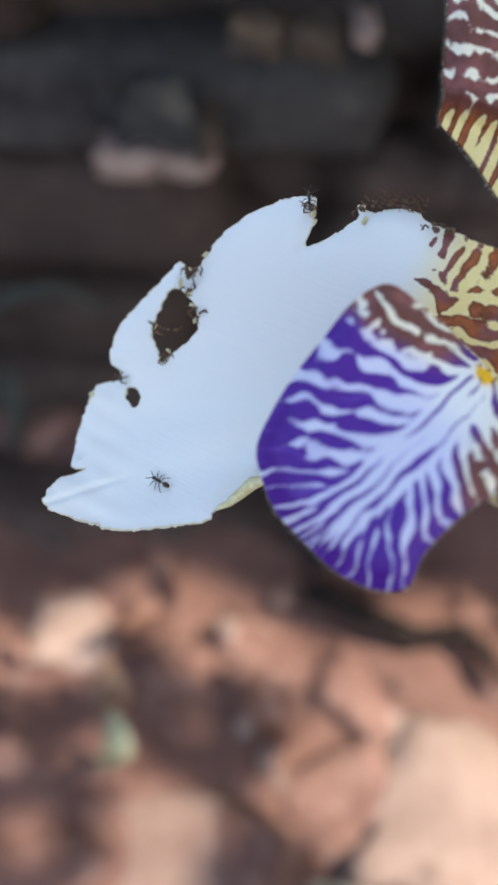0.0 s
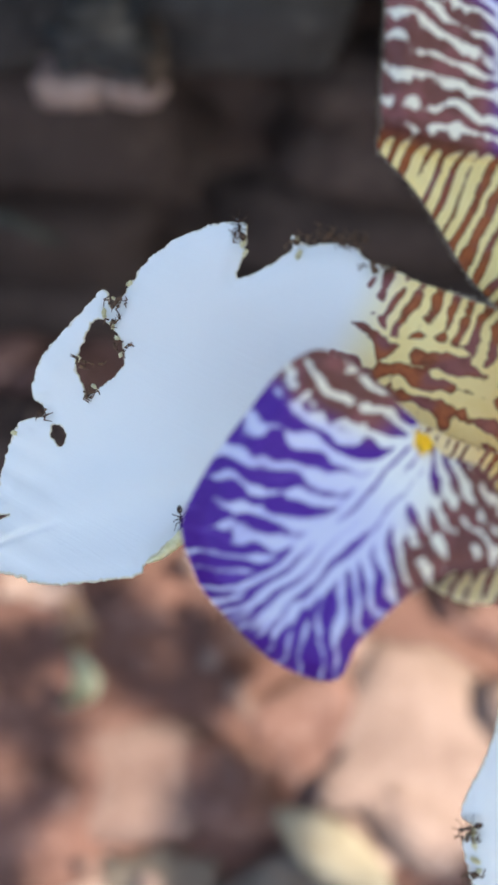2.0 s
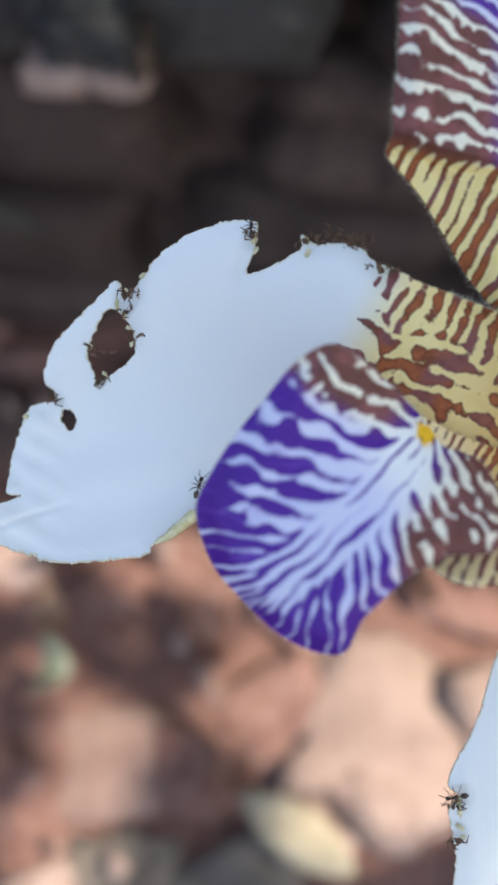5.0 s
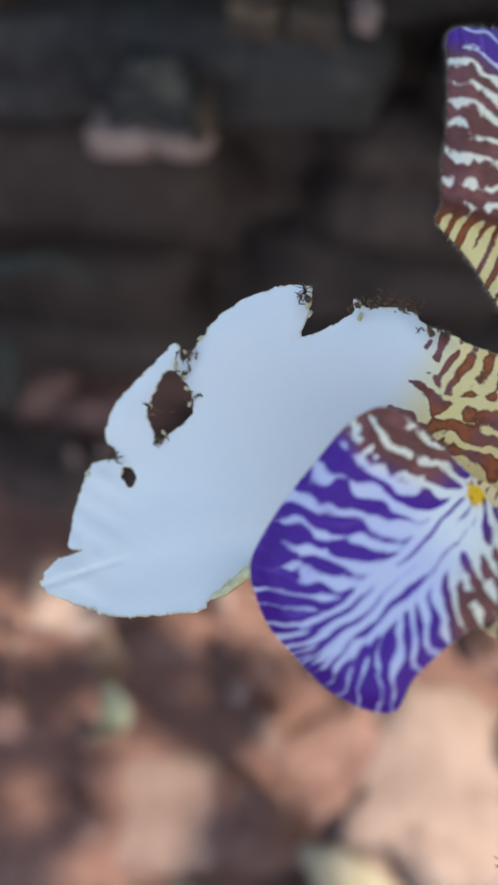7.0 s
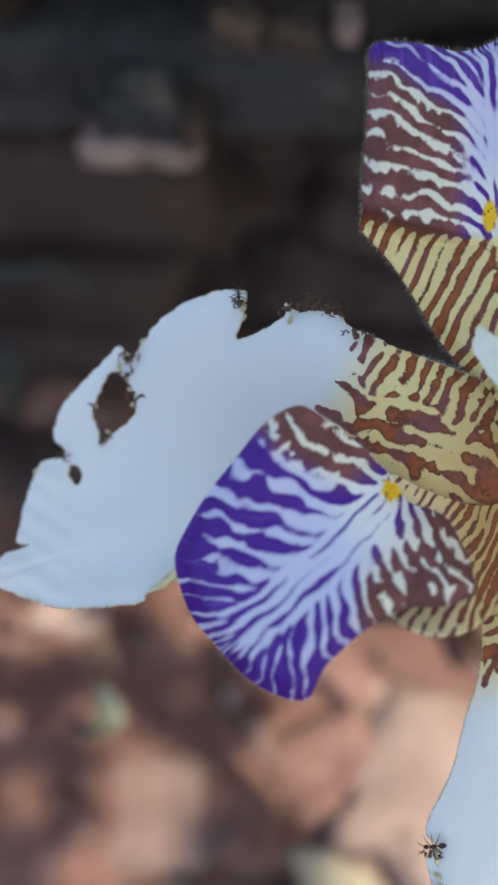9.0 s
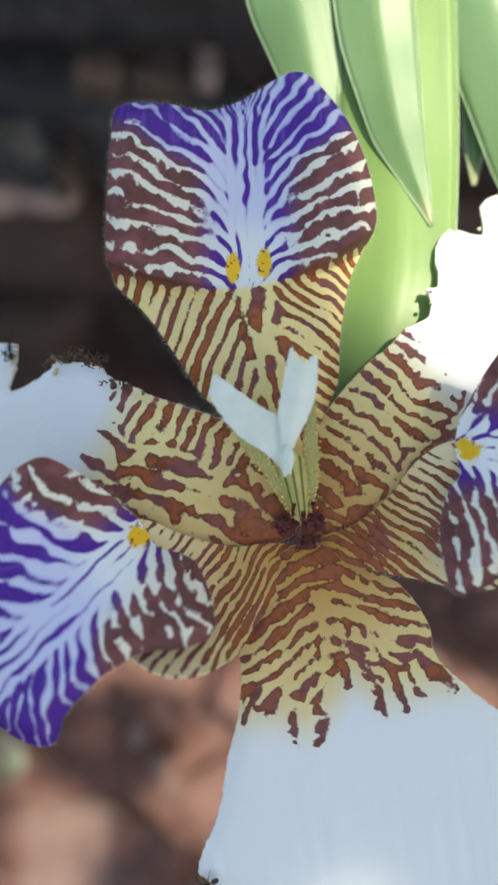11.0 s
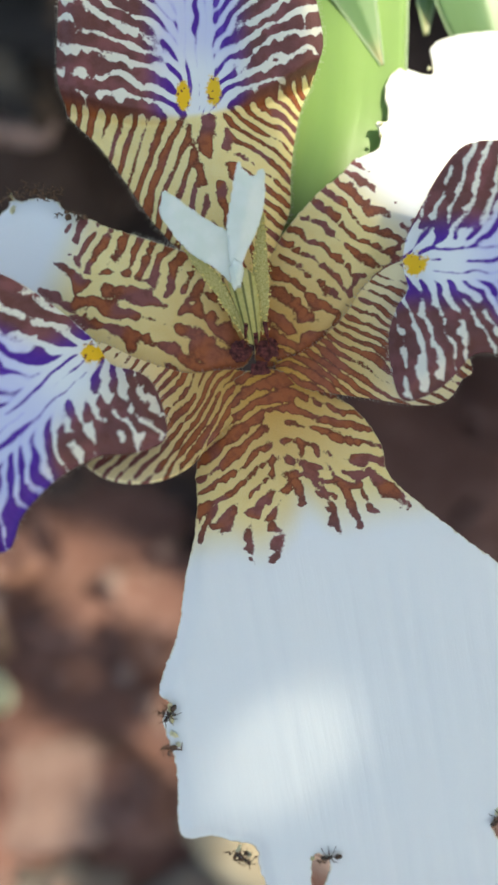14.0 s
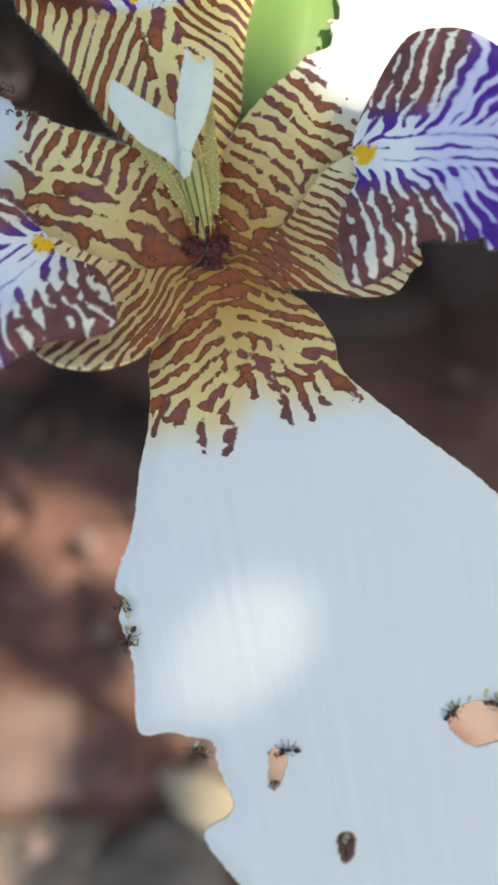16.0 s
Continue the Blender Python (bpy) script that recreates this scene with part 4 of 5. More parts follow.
def stones():
    placed = []
    for x, y, l, d, h, mat, label in (
        (-0.053, 0.009, 0.044, 0.034, 0.018, STONE_PINK, "pale pinkish stone lying in the litter"),
        (0.019, 0.013, 0.054, 0.055, 0.021, STONE_PALE, "large pale pinkish stone slab"),
        (-0.008, 0.016, 0.034, 0.042, 0.014, STONE_RED, "reddish stone with a straight edge"),
        (-0.081, 0.067, 0.032, 0.024, 0.02, STONE_PALE, "pinkish sunlit stone on the ground"),
        (-0.084, 0.001, 0.04, 0.03, 0.02, STONE_RED, "reddish stone half sunk in soil"),
        (-0.001, 0.052, 0.03, 0.028, 0.02, STONE_RED, "reddish stone on the ground"),
        (0.007, 0.038, 0.02, 0.016, 0.014, STONE_PALE, "small pale stone in the litter"),
        (-0.030, 0.064, 0.03, 0.022, 0.018, STONE_RED, "reddish stone on the ground"),
        (-0.053, 0.057, 0.028, 0.02, 0.016, STONE_RED, "reddish stone on the ground"),
        (0.010, -0.004, 0.035, 0.02, 0.016, STONE_PALE, "pale pinkish stone on the ground"),
        (0.046, 0.055, 0.05, 0.03, 0.022, STONE_RED, "reddish stone on the ground"),
        (0.062, 0.016, 0.05, 0.05, 0.022, STONE_PALE, "pale pinkish stone on the ground"),
        (0.046, -0.008, 0.05, 0.04, 0.022, STONE_RED, "reddish stone on the ground"),
        (-0.106, 0.033, 0.03, 0.03, 0.02, STONE_RED, "reddish stone on the ground"),
        (-0.047, -0.019, 0.038, 0.028, 0.018, STONE_GREY, "flat grey-brown stone in the soil"),
        (-0.017, -0.022, 0.036, 0.030, 0.018, STONE_GREY, "flat grey-brown stone in the soil"),
        (-0.041, 0.041, 0.008, 0.008, 0.008, STONE_PALE, "small pale pebble on the ground"),
        (-0.044, 0.028, 0.01, 0.008, 0.008, STONE_PALE, "small pale pebble on the ground"),
        (-0.064, -0.027, 0.045, 0.03, 0.018, STONE_PALE, "pale pinkish stone on the ground"),
        # Four added stones whose dark colour stands in for shade along the wall.
        (-0.097, 0.111, 0.05, 0.03, 0.02, STONE_SHADED, "added stone coloured dark for shade at the foot of the wall"),
        (-0.066, 0.108, 0.045, 0.03, 0.02, STONE_SHADED, "added stone coloured dark for shade at the foot of the wall"),
        (-0.037, 0.112, 0.05, 0.03, 0.02, STONE_SHADED, "added stone coloured dark for shade at the foot of the wall"),
        (-0.005, 0.106, 0.05, 0.03, 0.02, STONE_SHADED, "added stone coloured dark for shade at the foot of the wall"),
        (-0.058, 0.005, 0.034, 0.03, 0.016, STONE_RED, "small reddish stone in the litter"),
        (0.018, -0.006, 0.026, 0.018, 0.022, STONE_PALE, "pinkish white stone beside a fallen leaf"),
        (-0.023, 0.009, 0.011, 0.008, 0.014, STONE_PINK, "small lilac-grey stone in the litter"),
        (-0.043, 0.027, 0.006, 0.005, 0.012, STONE_PALE, "small pale chip in the litter"),
        (-0.0235, 0.027, 0.0065, 0.005, 0.012, STONE_PALE, "small pale chip in the litter"),
    ):
        seed = len(placed) + 50
        r = random.Random(seed)
        blocky = mat in (STONE_PALE, STONE_PINK)
        s = tagged(part("stone", rock((l / 2, d / 2, h * 0.3), seed, 0.16 if mat is STONE_PINK else 0.35, 3, 1.0 if mat is STONE_PINK else 0.9 if blocky else 0.75), mat, None), label, "stone", "stones on the ground")
        s.location = (x, y, h * (0.2 if blocky else 0.14))
        s.rotation_euler = (r.uniform(-0.15, 0.15), r.uniform(-0.15, 0.15), -0.08 if mat is STONE_PINK else r.uniform(-0.6, 0.6))
        placed.append((x, y, max(l, d) / 2))
    r = random.Random(17)
    for k in range(140):
        x, y, s = r.uniform(-0.2, 0.17), r.uniform(-0.14, 0.13), r.uniform(0.012, 0.026)
        mat = r.choice((STONE_RED, SOIL, SOIL, STONE_RED))
        if any(math.hypot(x - a, y - b) < c + 0.6 * s for a, b, c in placed):
            continue
        ob = tagged(part("clod", rock((s, s * r.uniform(0.7, 1), s * 0.2), 500 + k, 0.6, 2), mat, None), "flat crumbly clod of reddish soil", "clod", "clods on the ground")
        ob.location = (x, y, r.uniform(0.002, 0.005))
        ob.rotation_euler = (r.uniform(-0.15, 0.15), r.uniform(-0.15, 0.15), r.uniform(0, 6))
    r = random.Random(11)
    for k in range(34):
        x, y, s = r.uniform(-0.22, 0.2), r.uniform(-0.16, 0.14), r.uniform(0.006, 0.017)
        if any(math.hypot(x - a, y - b) < c * 0.85 for a, b, c in placed):
            continue
        mat = r.choice((STONE_RED, STONE_RED, STONE_PALE, SOIL))
        ob = tagged(part("pebble", rock((s, s * r.uniform(0.6, 1), s * r.uniform(0.4, 0.7)), 200 + k, 0.6, 2), mat, None), "small reddish pebble lying in the soil", "pebble", "pebbles on the ground")
        ob.location = (x, y, s * 0.05 + 0.002)
        ob.rotation_euler = (r.uniform(-0.3, 0.3), r.uniform(-0.3, 0.3), r.uniform(0, 6))


def fragments():
    """Small chips of stone and dry bark strewn over the soil."""
    r = random.Random(77)
    for k in range(60):
        x, y, s = r.uniform(-0.13, 0.06), r.uniform(-0.05, 0.12), r.uniform(0.0018, 0.0048)
        mat, text = r.choice(((STONE_PALE, "small pale chip of stone on the soil"), (STONE_PINK, "small pinkish chip of stone on the soil"), (LITTER, "small brown scrap of dry leaf on the soil"), (STONE_RED, "small reddish chip of stone on the soil")))
        if math.hypot(x - 0.019, y - 0.013) < 0.03 or math.hypot(x - 0.06, y - 0.028) < 0.03:
            continue  # the large slabs are bare
        ob = tagged(part("chip", rock((s, s * r.uniform(0.5, 0.9), s * 0.4), 800 + k, 0.5, 2), mat, None), text, "chip", "chips on the ground")
        ob.location = (x, y, 0.0105 + 0.3 * s)
        ob.rotation_euler = (r.uniform(-0.4, 0.4), r.uniform(-0.4, 0.4), r.uniform(0, 6))


def litter():
    r = random.Random(23)
    for k in range(9):
        x, y, l = r.uniform(-0.18, 0.16), r.uniform(-0.12, 0.13), r.uniform(0.015, 0.04)
        z, turn = 0.010 + r.uniform(0, 0.006), r.uniform(0, 6.28)
        if -0.085 < x < -0.03 and -0.03 < y < 0.035:
            continue  # this stretch is bare stone
        fallen_leaf(x, y, z, l, turn, LITTER, "curled dry brown leaf on the ground", k)
    fallen_leaf(-0.064, 0.029, 0.02, 0.015, 1.4, MOSS, "pale green leaf fragment on the ground", 300)
    fallen_leaf(-0.067, 0.043, 0.02, 0.016, 1.8, RUSSET, "dry russet leaf fragment on the ground", 301)
    fallen_leaf(-0.004, -0.010, 0.015, 0.033, -0.62, TAN, "yellowish tan fallen leaf on the ground", 302, 0.0, 0.2)


def fallen_leaf(x, y, z, length, turn, mat, label, seed, curled=1.0, broad=0.28):
    bm = bmesh.new()
    r = random.Random(seed)
    curl, twist = curled * r.uniform(2, 9), curled * r.uniform(-8, 8)
    rows = []
    for i in range(9):
        t = i / 8
        w = broad * length * math.sin(math.pi * min(1, 0.03 + t * 0.97)) ** 0.7
        rows.append([bm.verts.new((t * length - length / 2, v * w, curl * (v * w) ** 2 * 6 + twist * v * w * (t - 0.5) * 0.06 + curl * 0.5 * (t - 0.5) ** 2 * length)) for v in (-1, -0.5, 0, 0.5, 1)])
    for a, b in zip(rows, rows[1:]):
        for k in range(4):
            bm.faces.new((a[k], a[k + 1], b[k + 1], b[k])).smooth = True
    ob = tagged(part("fallen_leaf", bm, mat, None), label, "dry leaf", "litter on the ground")
    ob.location, ob.rotation_euler = (x, y, z), (r.uniform(-0.3, 0.3), r.uniform(-0.3, 0.3), turn)
    m = ob.modifiers.new("thickness", "SOLIDIFY")
    m.thickness = 0.0004


def wall_bits():
    """Pale ledge stones in the wall, a twig and a grey leaf against it, and a root on the ground."""
    for x, z, l, h, mat, seed, text in (
        (-0.0605, 0.1187, 0.017, 0.0088, STONE_PALE, 41, "pale pinkish stone jutting from the dark wall"),
        (-0.0475, 0.1185, 0.015, 0.0078, STONE_PALE, 44, "pinkish stone jutting from the dark wall"),
        (-0.0430, 0.1250, 0.006, 0.0090, STONE_BROWN, 45, "narrow brownish stone set on edge in the wall"),
        (-0.0535, 0.1300, 0.022, 0.0120, STONE_SLATE, 46, "dark slate-grey stone above a pale ledge"),
        (-0.0110, 0.1510, 0.0055, 0.0045, STONE_PALE, 42, "small white pebble wedged in the wall"),
        # No sun reaches these two; a lighter brown stands in for faint sunlight.
        (-0.0205, 0.1490, 0.012, 0.0075, STONE_BROWN, 47, "brownish wall stone coloured lighter for faint sun"),
        (-0.0320, 0.1490, 0.013, 0.0070, STONE_BROWN, 48, "brownish wall stone coloured lighter for faint sun"),
    ):
        bm = rock((l / 2, 0.006, h / 2), seed, 0.2 if mat is STONE_PALE else 0.4, 4, 0.9)
        ob = tagged(part("ledge_stone", bm, mat, None), text, "stone", "stones in the wall")
        ob.location = (x, 0.131, z)
    for name, pts, radius, mat, text in (
        ("twig", ((-0.108, 0.128, 0.065), (-0.094, 0.128, 0.077), (-0.082, 0.128, 0.080), (-0.070, 0.128, 0.070)), 0.002, TWIG, "grey-green twig leaning on the wall"),
        ("twig", ((-0.102, 0.128, 0.043), (-0.103, 0.128, 0.023), (-0.109, 0.128, 0.000)), 0.003, TWIG, "grey-green stub beside the wall"),
        ("root", ((-0.017, 0.076, 0.016), (-0.002, 0.069, 0.016), (0.013, 0.062, 0.016), (0.025, 0.064, 0.016), (0.031, 0.058, 0.016), (0.035, 0.048, 0.016)), 0.0042, BARK, "dark root lying across the ground"),
    ):
        bm = bmesh.new()
        rod(bm, [Vector(p) for p in pts], [radius * (1 - 0.12 * k) for k in range(len(pts))], 8)
        tagged(part(name, bm, mat, None), text, "twig")


ground()
wall()
wall_bits()
stones()
fragments()
litter()


# ---- the tree canopy overhead, whose gaps let the sun through ----
def canopy():
    gaps = [
        (Vector((0.024, 0.024, 0.210)), 0.0125),
        (Vector((0.009, 0.028, 0.209)), 0.009),
        (CENTRE + face(10.5, 11.0, -0.5), 0.0005),
        (CENTRE + face(7.5, 19.0, -4.0), 0.003),
        (Vector((0.012, 0.045, 0.218)), 0.012),
        (Vector((0.022, 0.040, 0.215)), 0.01),
        (Vector((0.008, 0.064, 0.231)), 0.02),
        (Vector((0.018, 0.044, 0.215)), 0.012),
        (Vector((-0.050, 0.012, 0.012)), 0.0115),
        (Vector((-0.084, 0.011, 0.012)), 0.006),
        (Vector((-0.004, -0.010, 0.014)), 0.005),
        (Vector((0.021, 0.015, 0.012)), 0.026),
        (Vector((-0.005, 0.027, 0.012)), 0.017),
        (Vector((-0.081, 0.064, 0.012)), 0.0125),
        (Vector((0.008, 0.048, 0.012)), 0.019),
        (Vector((-0.029, 0.064, 0.012)), 0.0125),
        (Vector((-0.057, -0.009, 0.012)), 0.012),
        (Vector((0.050, 0.028, 0.012)), 0.027),
        (Vector((0.062, 0.004, 0.012)), 0.010),
        (Vector((-0.010, 0.135, 0.147)), 0.003),
        (Vector((-0.047, -0.012, 0.012)), 0.002),
        (Vector((-0.026, 0.000, 0.012)), 0.002),
        (Vector((-0.032, -0.022, 0.012)), 0.002),
        (Vector((-0.045, 0.042, 0.012)), 0.002),
        (Vector((0.025, 0.068, 0.012)), 0.015),
        (Vector((-0.065, 0.032, 0.012)), 0.007),
        (Vector((-0.050, 0.074, 0.012)), 0.014),
        (Vector((-0.064, -0.026, 0.012)), 0.009),
        (Vector((-0.063, 0.130, 0.1185)), 0.0032),
        (Vector((-0.047, 0.130, 0.1185)), 0.0032),
        (Vector((0.011, -0.006, 0.012)), 0.012),
    ]
    pinholes = [(CENTRE + face(1.4, -35.4, 1.0), 0.0022)]
    ax = SUN_TO.cross(Vector((0, 1, 0))).normalized()
    ay = ax.cross(SUN_TO)
    r = random.Random(5)
    verts, faces = [], []
    for count, reach, small, large, clear in ((2600, 0.54, 0.026, 0.045, 1.0), (22000, 0.27, 0.007, 0.013, 0.4), (4200, 0.85, 0.026, 0.045, 1.0)):
        for k in range(count):
            a, b, far = r.uniform(-reach, reach), r.uniform(-reach, reach), r.uniform(1.0, 1.25)
            uneven, s, e = r.random(), r.uniform(small, large), Euler((r.uniform(-0.6, 0.6), r.uniform(-0.6, 0.6), r.uniform(0, 6.3))).to_matrix()
            if reach > 0.6 and math.hypot(a, b) < 0.42:
                continue
            if math.hypot(a, b) > reach * (0.86 + 0.14 * math.sin(5 * math.atan2(b, a)) + 0.08 * uneven):
                continue
            c = CENTRE + SUN_TO * far + ax * a + ay * b
            if any(((c - g) - SUN_TO * (c - g).dot(SUN_TO)).length < rad + s * clear for g, rad in gaps):
                continue
            if any(((c - g) - SUN_TO * (c - g).dot(SUN_TO)).length < rad + s for g, rad in pinholes):
                continue
            at = len(verts)
            for px, py in ((-1, 0), (-0.4, 0.45), (0.4, 0.42), (1, 0), (0.4, -0.42), (-0.4, -0.45)):
                q = e @ Vector((px * s, py * s, 0.1 * s * abs(py)))
                verts.append(tuple(c + ax * q.x + ay * q.y + SUN_TO * q.z))
            faces += [(at, at + 1, at + 2, at + 3), (at, at + 3, at + 4, at + 5)]
    for g, rad in pinholes:  # small leaves close round a chink that throws a dim round image of the sun
        for ring in range(6):
            s, way = 0.006, rad + 0.0026 + 0.0042 * ring
            for k in range(6 + 5 * ring):
                turn = 2 * math.pi * (k + 0.5 * (ring % 2)) / (6 + 5 * ring)
                c = g + SUN_TO * (1.2 + 0.002 * (k % 5)) + ax * way * math.cos(turn) + ay * way * math.sin(turn)
                at = len(verts)
                for px, py in ((-1, 0), (-0.4, 0.45), (0.4, 0.42), (1, 0), (0.4, -0.42), (-0.4, -0.45)):
                    p, q = -px * math.sin(turn) + py * math.cos(turn), px * math.cos(turn) + py * math.sin(turn)
                    verts.append(tuple(c + ax * p * s + ay * q * s))
                faces += [(at, at + 1, at + 2, at + 3), (at, at + 3, at + 4, at + 5)]
    me = bpy.data.meshes.new("crown")
    me.from_pydata(verts, [], faces)
    foot = Vector((1.15, 0.55, -0.02))
    me.transform(Matrix.Translation(-foot))
    k = plain_material("canopy_leaf", (0.05, 0.10, 0.025), (0.09, 0.16, 0.04), 60, 0.5, 0.3)
    tree = thing("tree", foot, "small leafy tree that shades the flower", "tree")
    hub = CENTRE + SUN_TO * 1.3 - foot
    fork = Vector((-0.05, -0.13, 0.87))
    bm = bmesh.new()
    rod(bm, [Vector((0, 0, 0)), Vector((0.01, -0.03, 0.3)), Vector((-0.03, -0.08, 0.6)), fork], [0.06, 0.045, 0.038, 0.03], 14)
    part("trunk", bm, BARK, tree, "brown tapered trunk")
    for a, b, up in ((-0.3, 0.3, 0.03), (0.0, 0.42, 0.0), (0.35, 0.27, 0.02), (-0.45, -0.1, 0.02), (-0.32, -0.4, 0.03)):
        tip = hub + ax * a + ay * b
        bm = bmesh.new()
        rod(bm, [fork, fork.lerp(tip, 0.4) + Vector((0, 0, 0.08 + up)), fork.lerp(tip, 0.75) + Vector((0, 0, 0.05 + up)), tip], [0.022, 0.014, 0.008, 0.003], 10)
        part("limb", bm, BARK, tree)
    tagged(part("crown", me, k, tree, "dense green leafy crown"), kind="stuff")


canopy()


# ---- ants and chewed crumbs on the tepals ----
def egg(bm, at, size, aim):
    """An egg-shaped body piece."""
    rot = Vector(aim).to_track_quat("X", "Z").to_matrix()
    r = bmesh.ops.create_icosphere(bm, subdivisions=2, radius=1.0)
    for v in r["verts"]:
        taper = 1 - 0.18 * v.co.x
        v.co = Vector(at) + rot @ Vector((v.co.x * size[0], v.co.y * size[1] * taper, v.co.z * size[2] * taper))
    for p in bm.faces:
        p.smooth = True


def ant_model(label):
    """A small ant about 2 mm long that faces +x, standing on z = 0."""
    mm = 0.00075
    a = thing("ant", (0, 0, 0), label, "ant", "ants on the flower")
    for name, at, size, aim in (("head", (1.05, 0, 0.5), (0.34, 0.27, 0.24), (1, 0, -0.25)), ("thorax", (0.3, 0, 0.55), (0.46, 0.19, 0.2), (1, 0, 0.1)), ("waist", (-0.28, 0, 0.5), (0.14, 0.09, 0.13), (1, 0, 0)), ("gaster", (-0.85, 0, 0.52), (0.5, 0.33, 0.32), (-1, 0, -0.1))):
        bm = bmesh.new()
        egg(bm, [c * mm for c in at], [c * mm for c in size], aim)
        part(name, bm, ANT, a)
    for side in (-1, 1):
        for x, out in ((0.55, 0.7), (0.3, 0.0), (0.08, -0.75)):
            bm = bmesh.new()
            pts = [(x, 0.1 * side, 0.45), (x + out * 0.35, 0.55 * side, 0.75), (x + out * 0.8, 0.95 * side, 0.25), (x + out * 1.05, 1.2 * side, 0.0)]
            rod(bm, [Vector(p) * mm for p in pts], [0.00005, 0.00004, 0.00003, 0.000015], 5)
            part("leg", bm, ANT, a)
        bm = bmesh.new()
        pts = [(1.3, 0.12 * side, 0.55), (1.6, 0.45 * side, 0.75), (2.05, 0.55 * side, 0.35)]
        rod(bm, [Vector(p) * mm for p in pts], [0.00004, 0.00004, 0.000025], 5)
        part("antenna", bm, ANT, a)
    return a


def on_petal(depth, x, u, heading, lift=0.1, pitch=0.0):
    """A pose on a petal's face; heading in degrees from +x towards +u."""
    e = 0.3
    p = CENTRE + face(x, u, float(depth(x, u)) + lift)
    px = face(x + e, u, float(depth(x + e, u))) - face(x, u, float(depth(x, u)))
    pu = face(x, u + e, float(depth(x, u + e))) - face(x, u, float(depth(x, u)))
    n = px.cross(pu).normalized()
    ahead = (px.normalized() * math.cos(radians(heading)) + pu.normalized() * math.sin(radians(heading))).normalized()
    side = n.cross(ahead).normalized()
    m = Matrix((ahead, side, n)).transposed().to_4x4()
    return Matrix.Translation(p) @ m @ pose(0, 0, 0, 0, pitch, 0)


ANTS = [ant_model("small dark brown ant walking over the white tepal")]
for text in ("dark ant feeding at the tepal's eaten edge", "dark ant at the rim of a small hole", "dark ant half inside a hole in the tepal", "ant at the rim of the large hole", "ant at the far rim of the large hole", "ant in the notch of the eaten edge", "ant clinging to the torn tip of the tepal"):
    ANTS.append(tagged(copy_thing(ANTS[0], Matrix()), text))


def crumbs(depth, x, u, spread, count, seed, lift=0.1):
    """A cluster of chewed brown crumbs and curls at a bite."""
    r = random.Random(seed)
    bm = bmesh.new()
    for _ in range(count):
        a, b = x + r.gauss(0, spread), u - 0.25 + r.gauss(0, spread * 0.35)
        p = face(a, b, float(depth(x, u)) + lift + r.uniform(-0.2, 0.3))
        if r.random() < 0.3:
            made = bmesh.ops.create_icosphere(bm, subdivisions=1, radius=0.001 * r.uniform(0.1, 0.28))
            squash = Vector((r.uniform(0.5, 1.5), r.uniform(0.5, 1.5), r.uniform(0.5, 1.2)))
            for v in made["verts"]:
                v.co = Vector((v.co.x * squash.x, v.co.y * squash.y, v.co.z * squash.z)) * r.uniform(0.8, 1.2) + p
        else:
            a0, l = r.uniform(0, 6.28), r.uniform(0.35, 0.95)
            curl = [p + face(math.cos(a0 + t * 2) * l * t, math.sin(a0 + t * 2) * l * t, 0.2 * t) for t in (0, 0.5, 1.0)]
            rod(bm, curl, [0.00009, 0.00008, 0.00003], 5)
    ob = part("frass", bm, CRUMB, None)
    ob.location = CENTRE
    tagged(ob, "cluster of chewed brown crumbs on a tepal edge", "crumbs", "crumbs at the bites", "stuff")


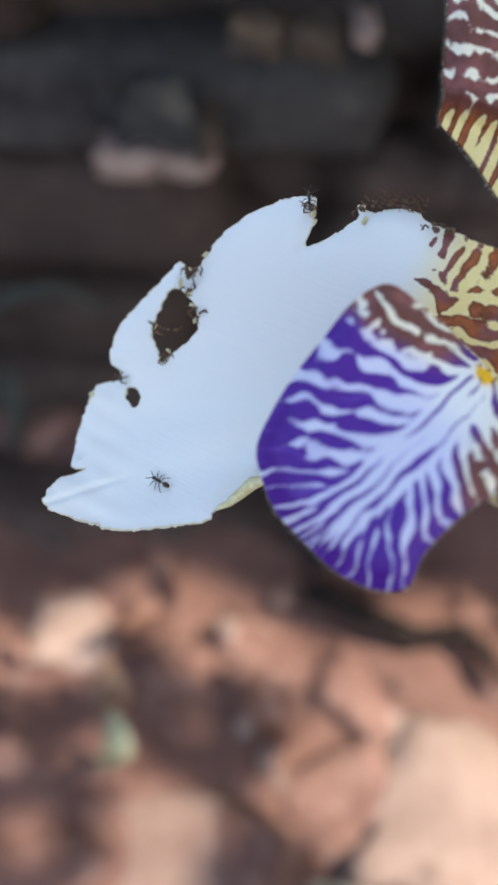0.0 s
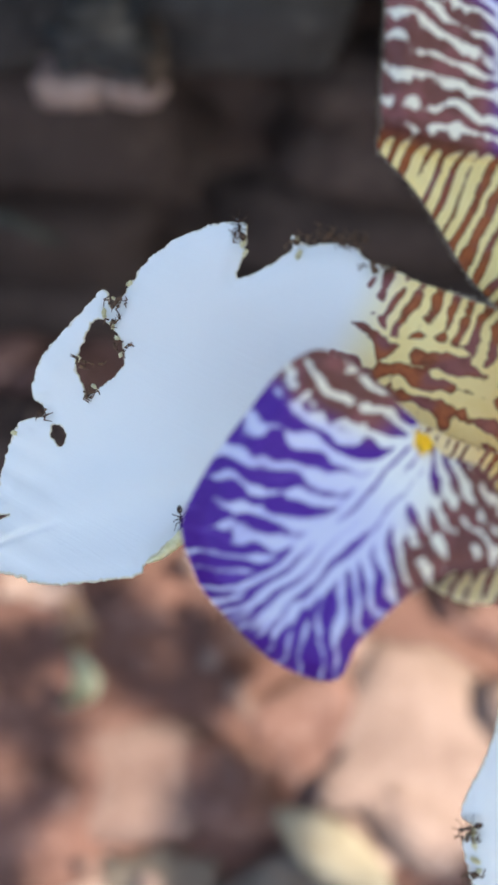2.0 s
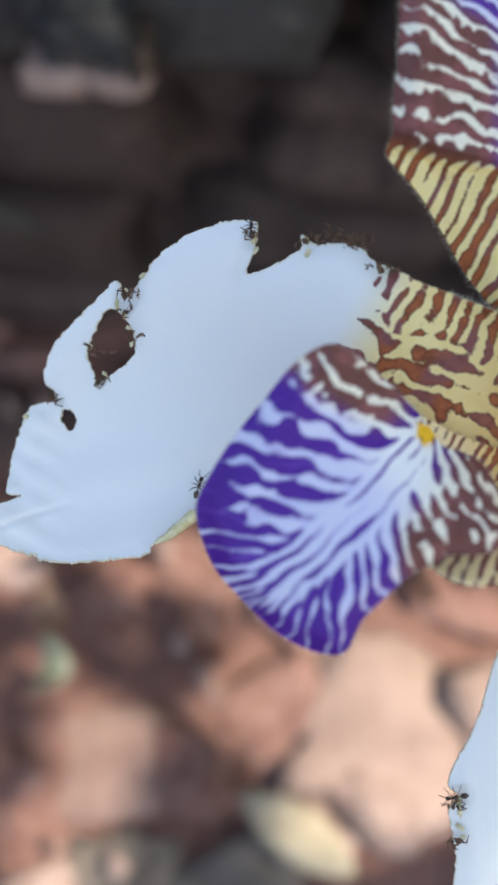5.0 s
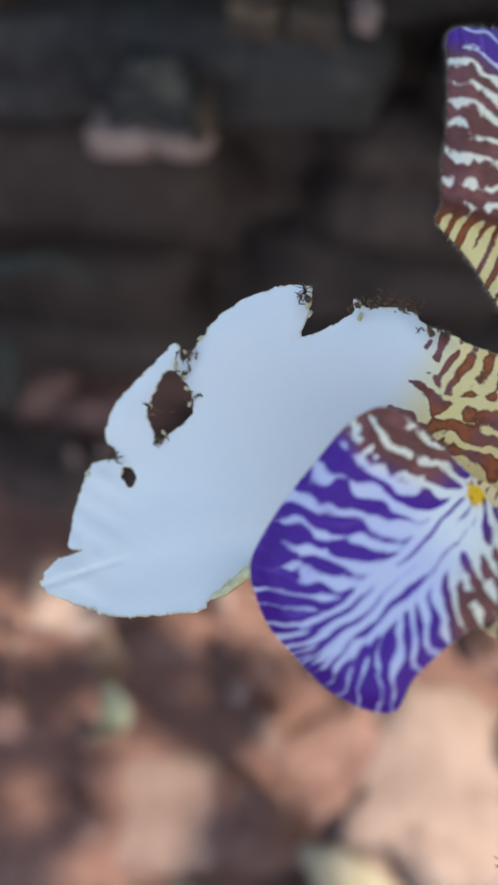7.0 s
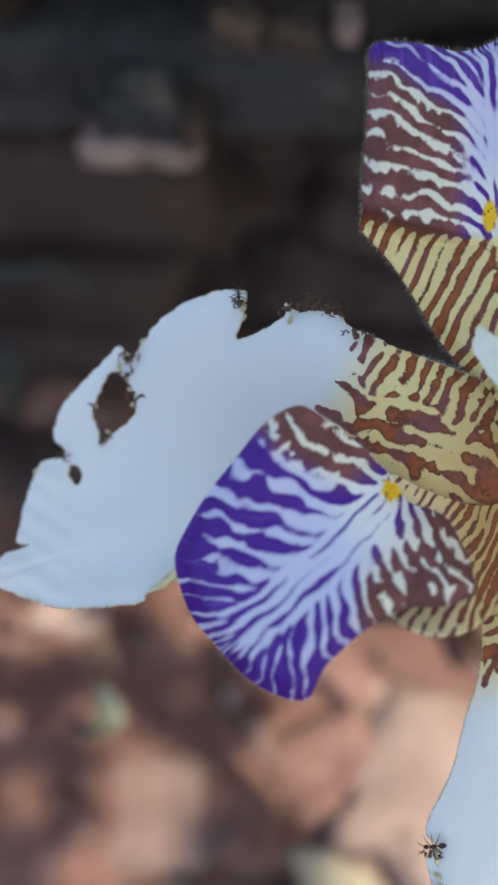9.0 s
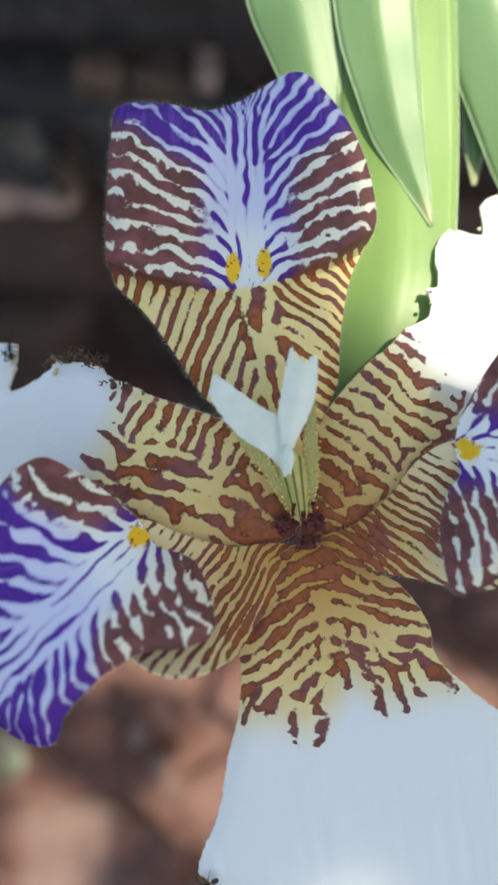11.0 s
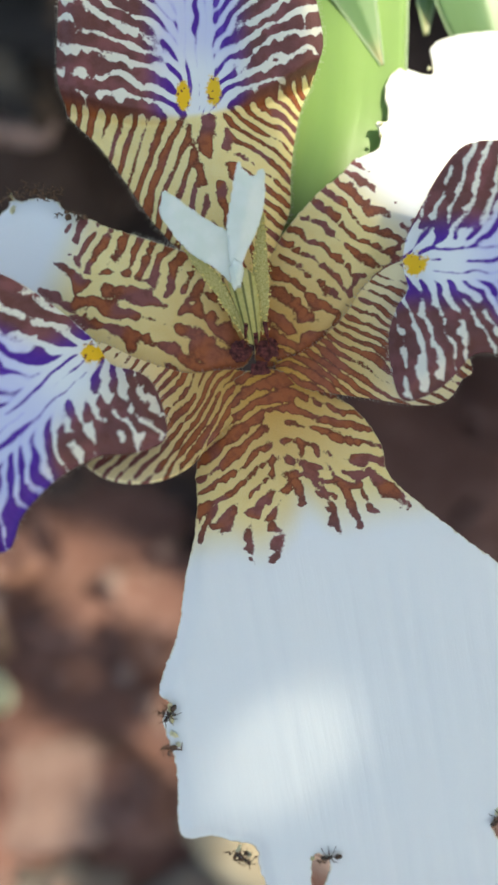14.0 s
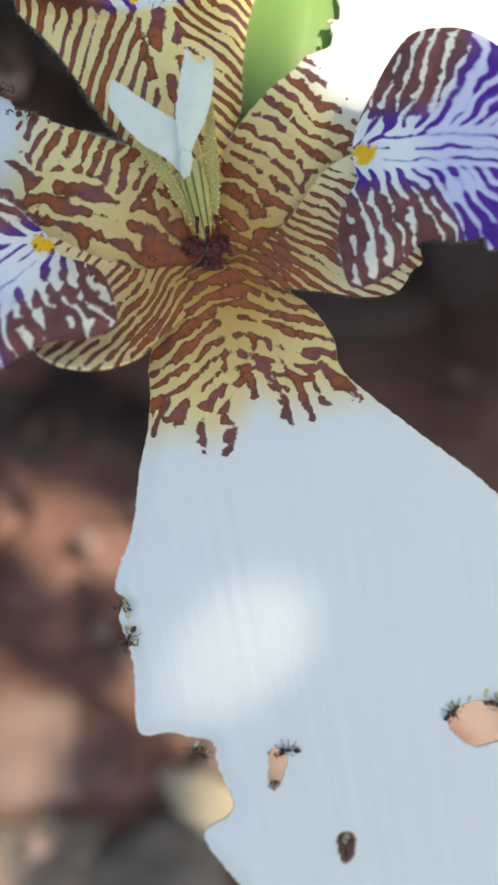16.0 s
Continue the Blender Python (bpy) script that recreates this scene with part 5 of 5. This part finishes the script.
for k, (x, u, spread, count) in enumerate(((-27.7, 17.0, 0.45, 10), (-38.1, 12.0, 0.6, 14), (-38.7, 10.2, 0.4, 8), (-37.9, 8.1, 0.5, 12), (-41.3, 6.6, 0.5, 12), (-40.8, 3.8, 0.4, 9), (-21.1, 16.5, 0.8, 26), (-19.1, 16.0, 0.7, 22), (-23.0, 16.3, 0.4, 8), (-45.2, 2.3, 0.4, 8), (-16.9, 13.9, 0.7, 12))):
    crumbs(d_left_outer, x, u, spread, count, 60 + k)
for k, (x, u, spread, count) in enumerate(((-9.6, -31.4, 0.4, 10), (-9.4, -34.7, 0.4, 8), (-3.3, -45.5, 0.6, 16), (3.7, -49.0, 0.35, 8), (10.5, -55.8, 0.4, 9), (20.7, -43.0, 0.4, 9), (24.6, -42.4, 0.4, 9), (4.2, -46.1, 0.3, 6))):
    crumbs(d_bottom, x, u, spread, count, 90 + k)


def motions():
    walked = [(0.0, -40.7, -8.1, 150), (0.2, -39.4, -7.8, 80), (0.4, -37.1, -7.2, 15), (0.8, -33.2, -5.9, 30), (1.0, -32.6, -5.8, 10), (1.5, -32.6, -6.5, -60), (2.0, -32.7, -6.7, -80), (3.0, -32.5, -6.5, -75), (4.0, -32.4, -6.5, -70), (4.5, -32.4, -6.1, 90), (5.6, -29.9, -4.7, 40), (6.8, -27.1, -2.3, 30), (16.0, -27.1, -2.3, 30)]
    walk(ANTS[0], [(t, on_petal(d_left_outer, x, u, h, 0.05)) for t, x, u, h in walked])
    edge = [(0.0, -9.7, -30.4, 200), (9.0, -9.5, -30.6, 190), (12.5, -9.2, -30.5, 220), (13.0, -9.4, -30.5, 215), (14.5, -9.2, -32.4, 250), (15.0, -9.1, -33.2, 255), (16.0, -9.0, -34.0, 240)]
    walk(ANTS[1], [(t, on_petal(d_bottom, x, u, h, 0.05)) for t, x, u, h in edge])
    walk(ANTS[7], [(t, on_petal(d_left_outer, -27.5 + 0.08 * math.sin(1.3 * t), 17.2, 100 + 8 * math.sin(1.1 * t), 0.05)) for t in range(17)])
    for ant, x, u, h, pitch in ((ANTS[2], 5.2, -45.8, 178, 0), (ANTS[3], 10.5, -57.0, 92, 35), (ANTS[4], 20.5, -43.1, 35, 10), (ANTS[5], 24.7, -42.5, -20, 10), (ANTS[6], -3.2, -45.8, -50, 20)):
        walk(ant, [(t, on_petal(d_bottom, x + 0.12 * math.sin(t * 1.3 + x), u + 0.1 * math.sin(t * 0.9 + u), h + 6 * math.sin(t * 1.1 + x), 0.0, pitch)) for t in (0.0, 4.0, 8.0, 12.0, 12.5, 13.0, 13.5, 14.0, 14.5, 15.0, 15.5, 16.0)])


motions()
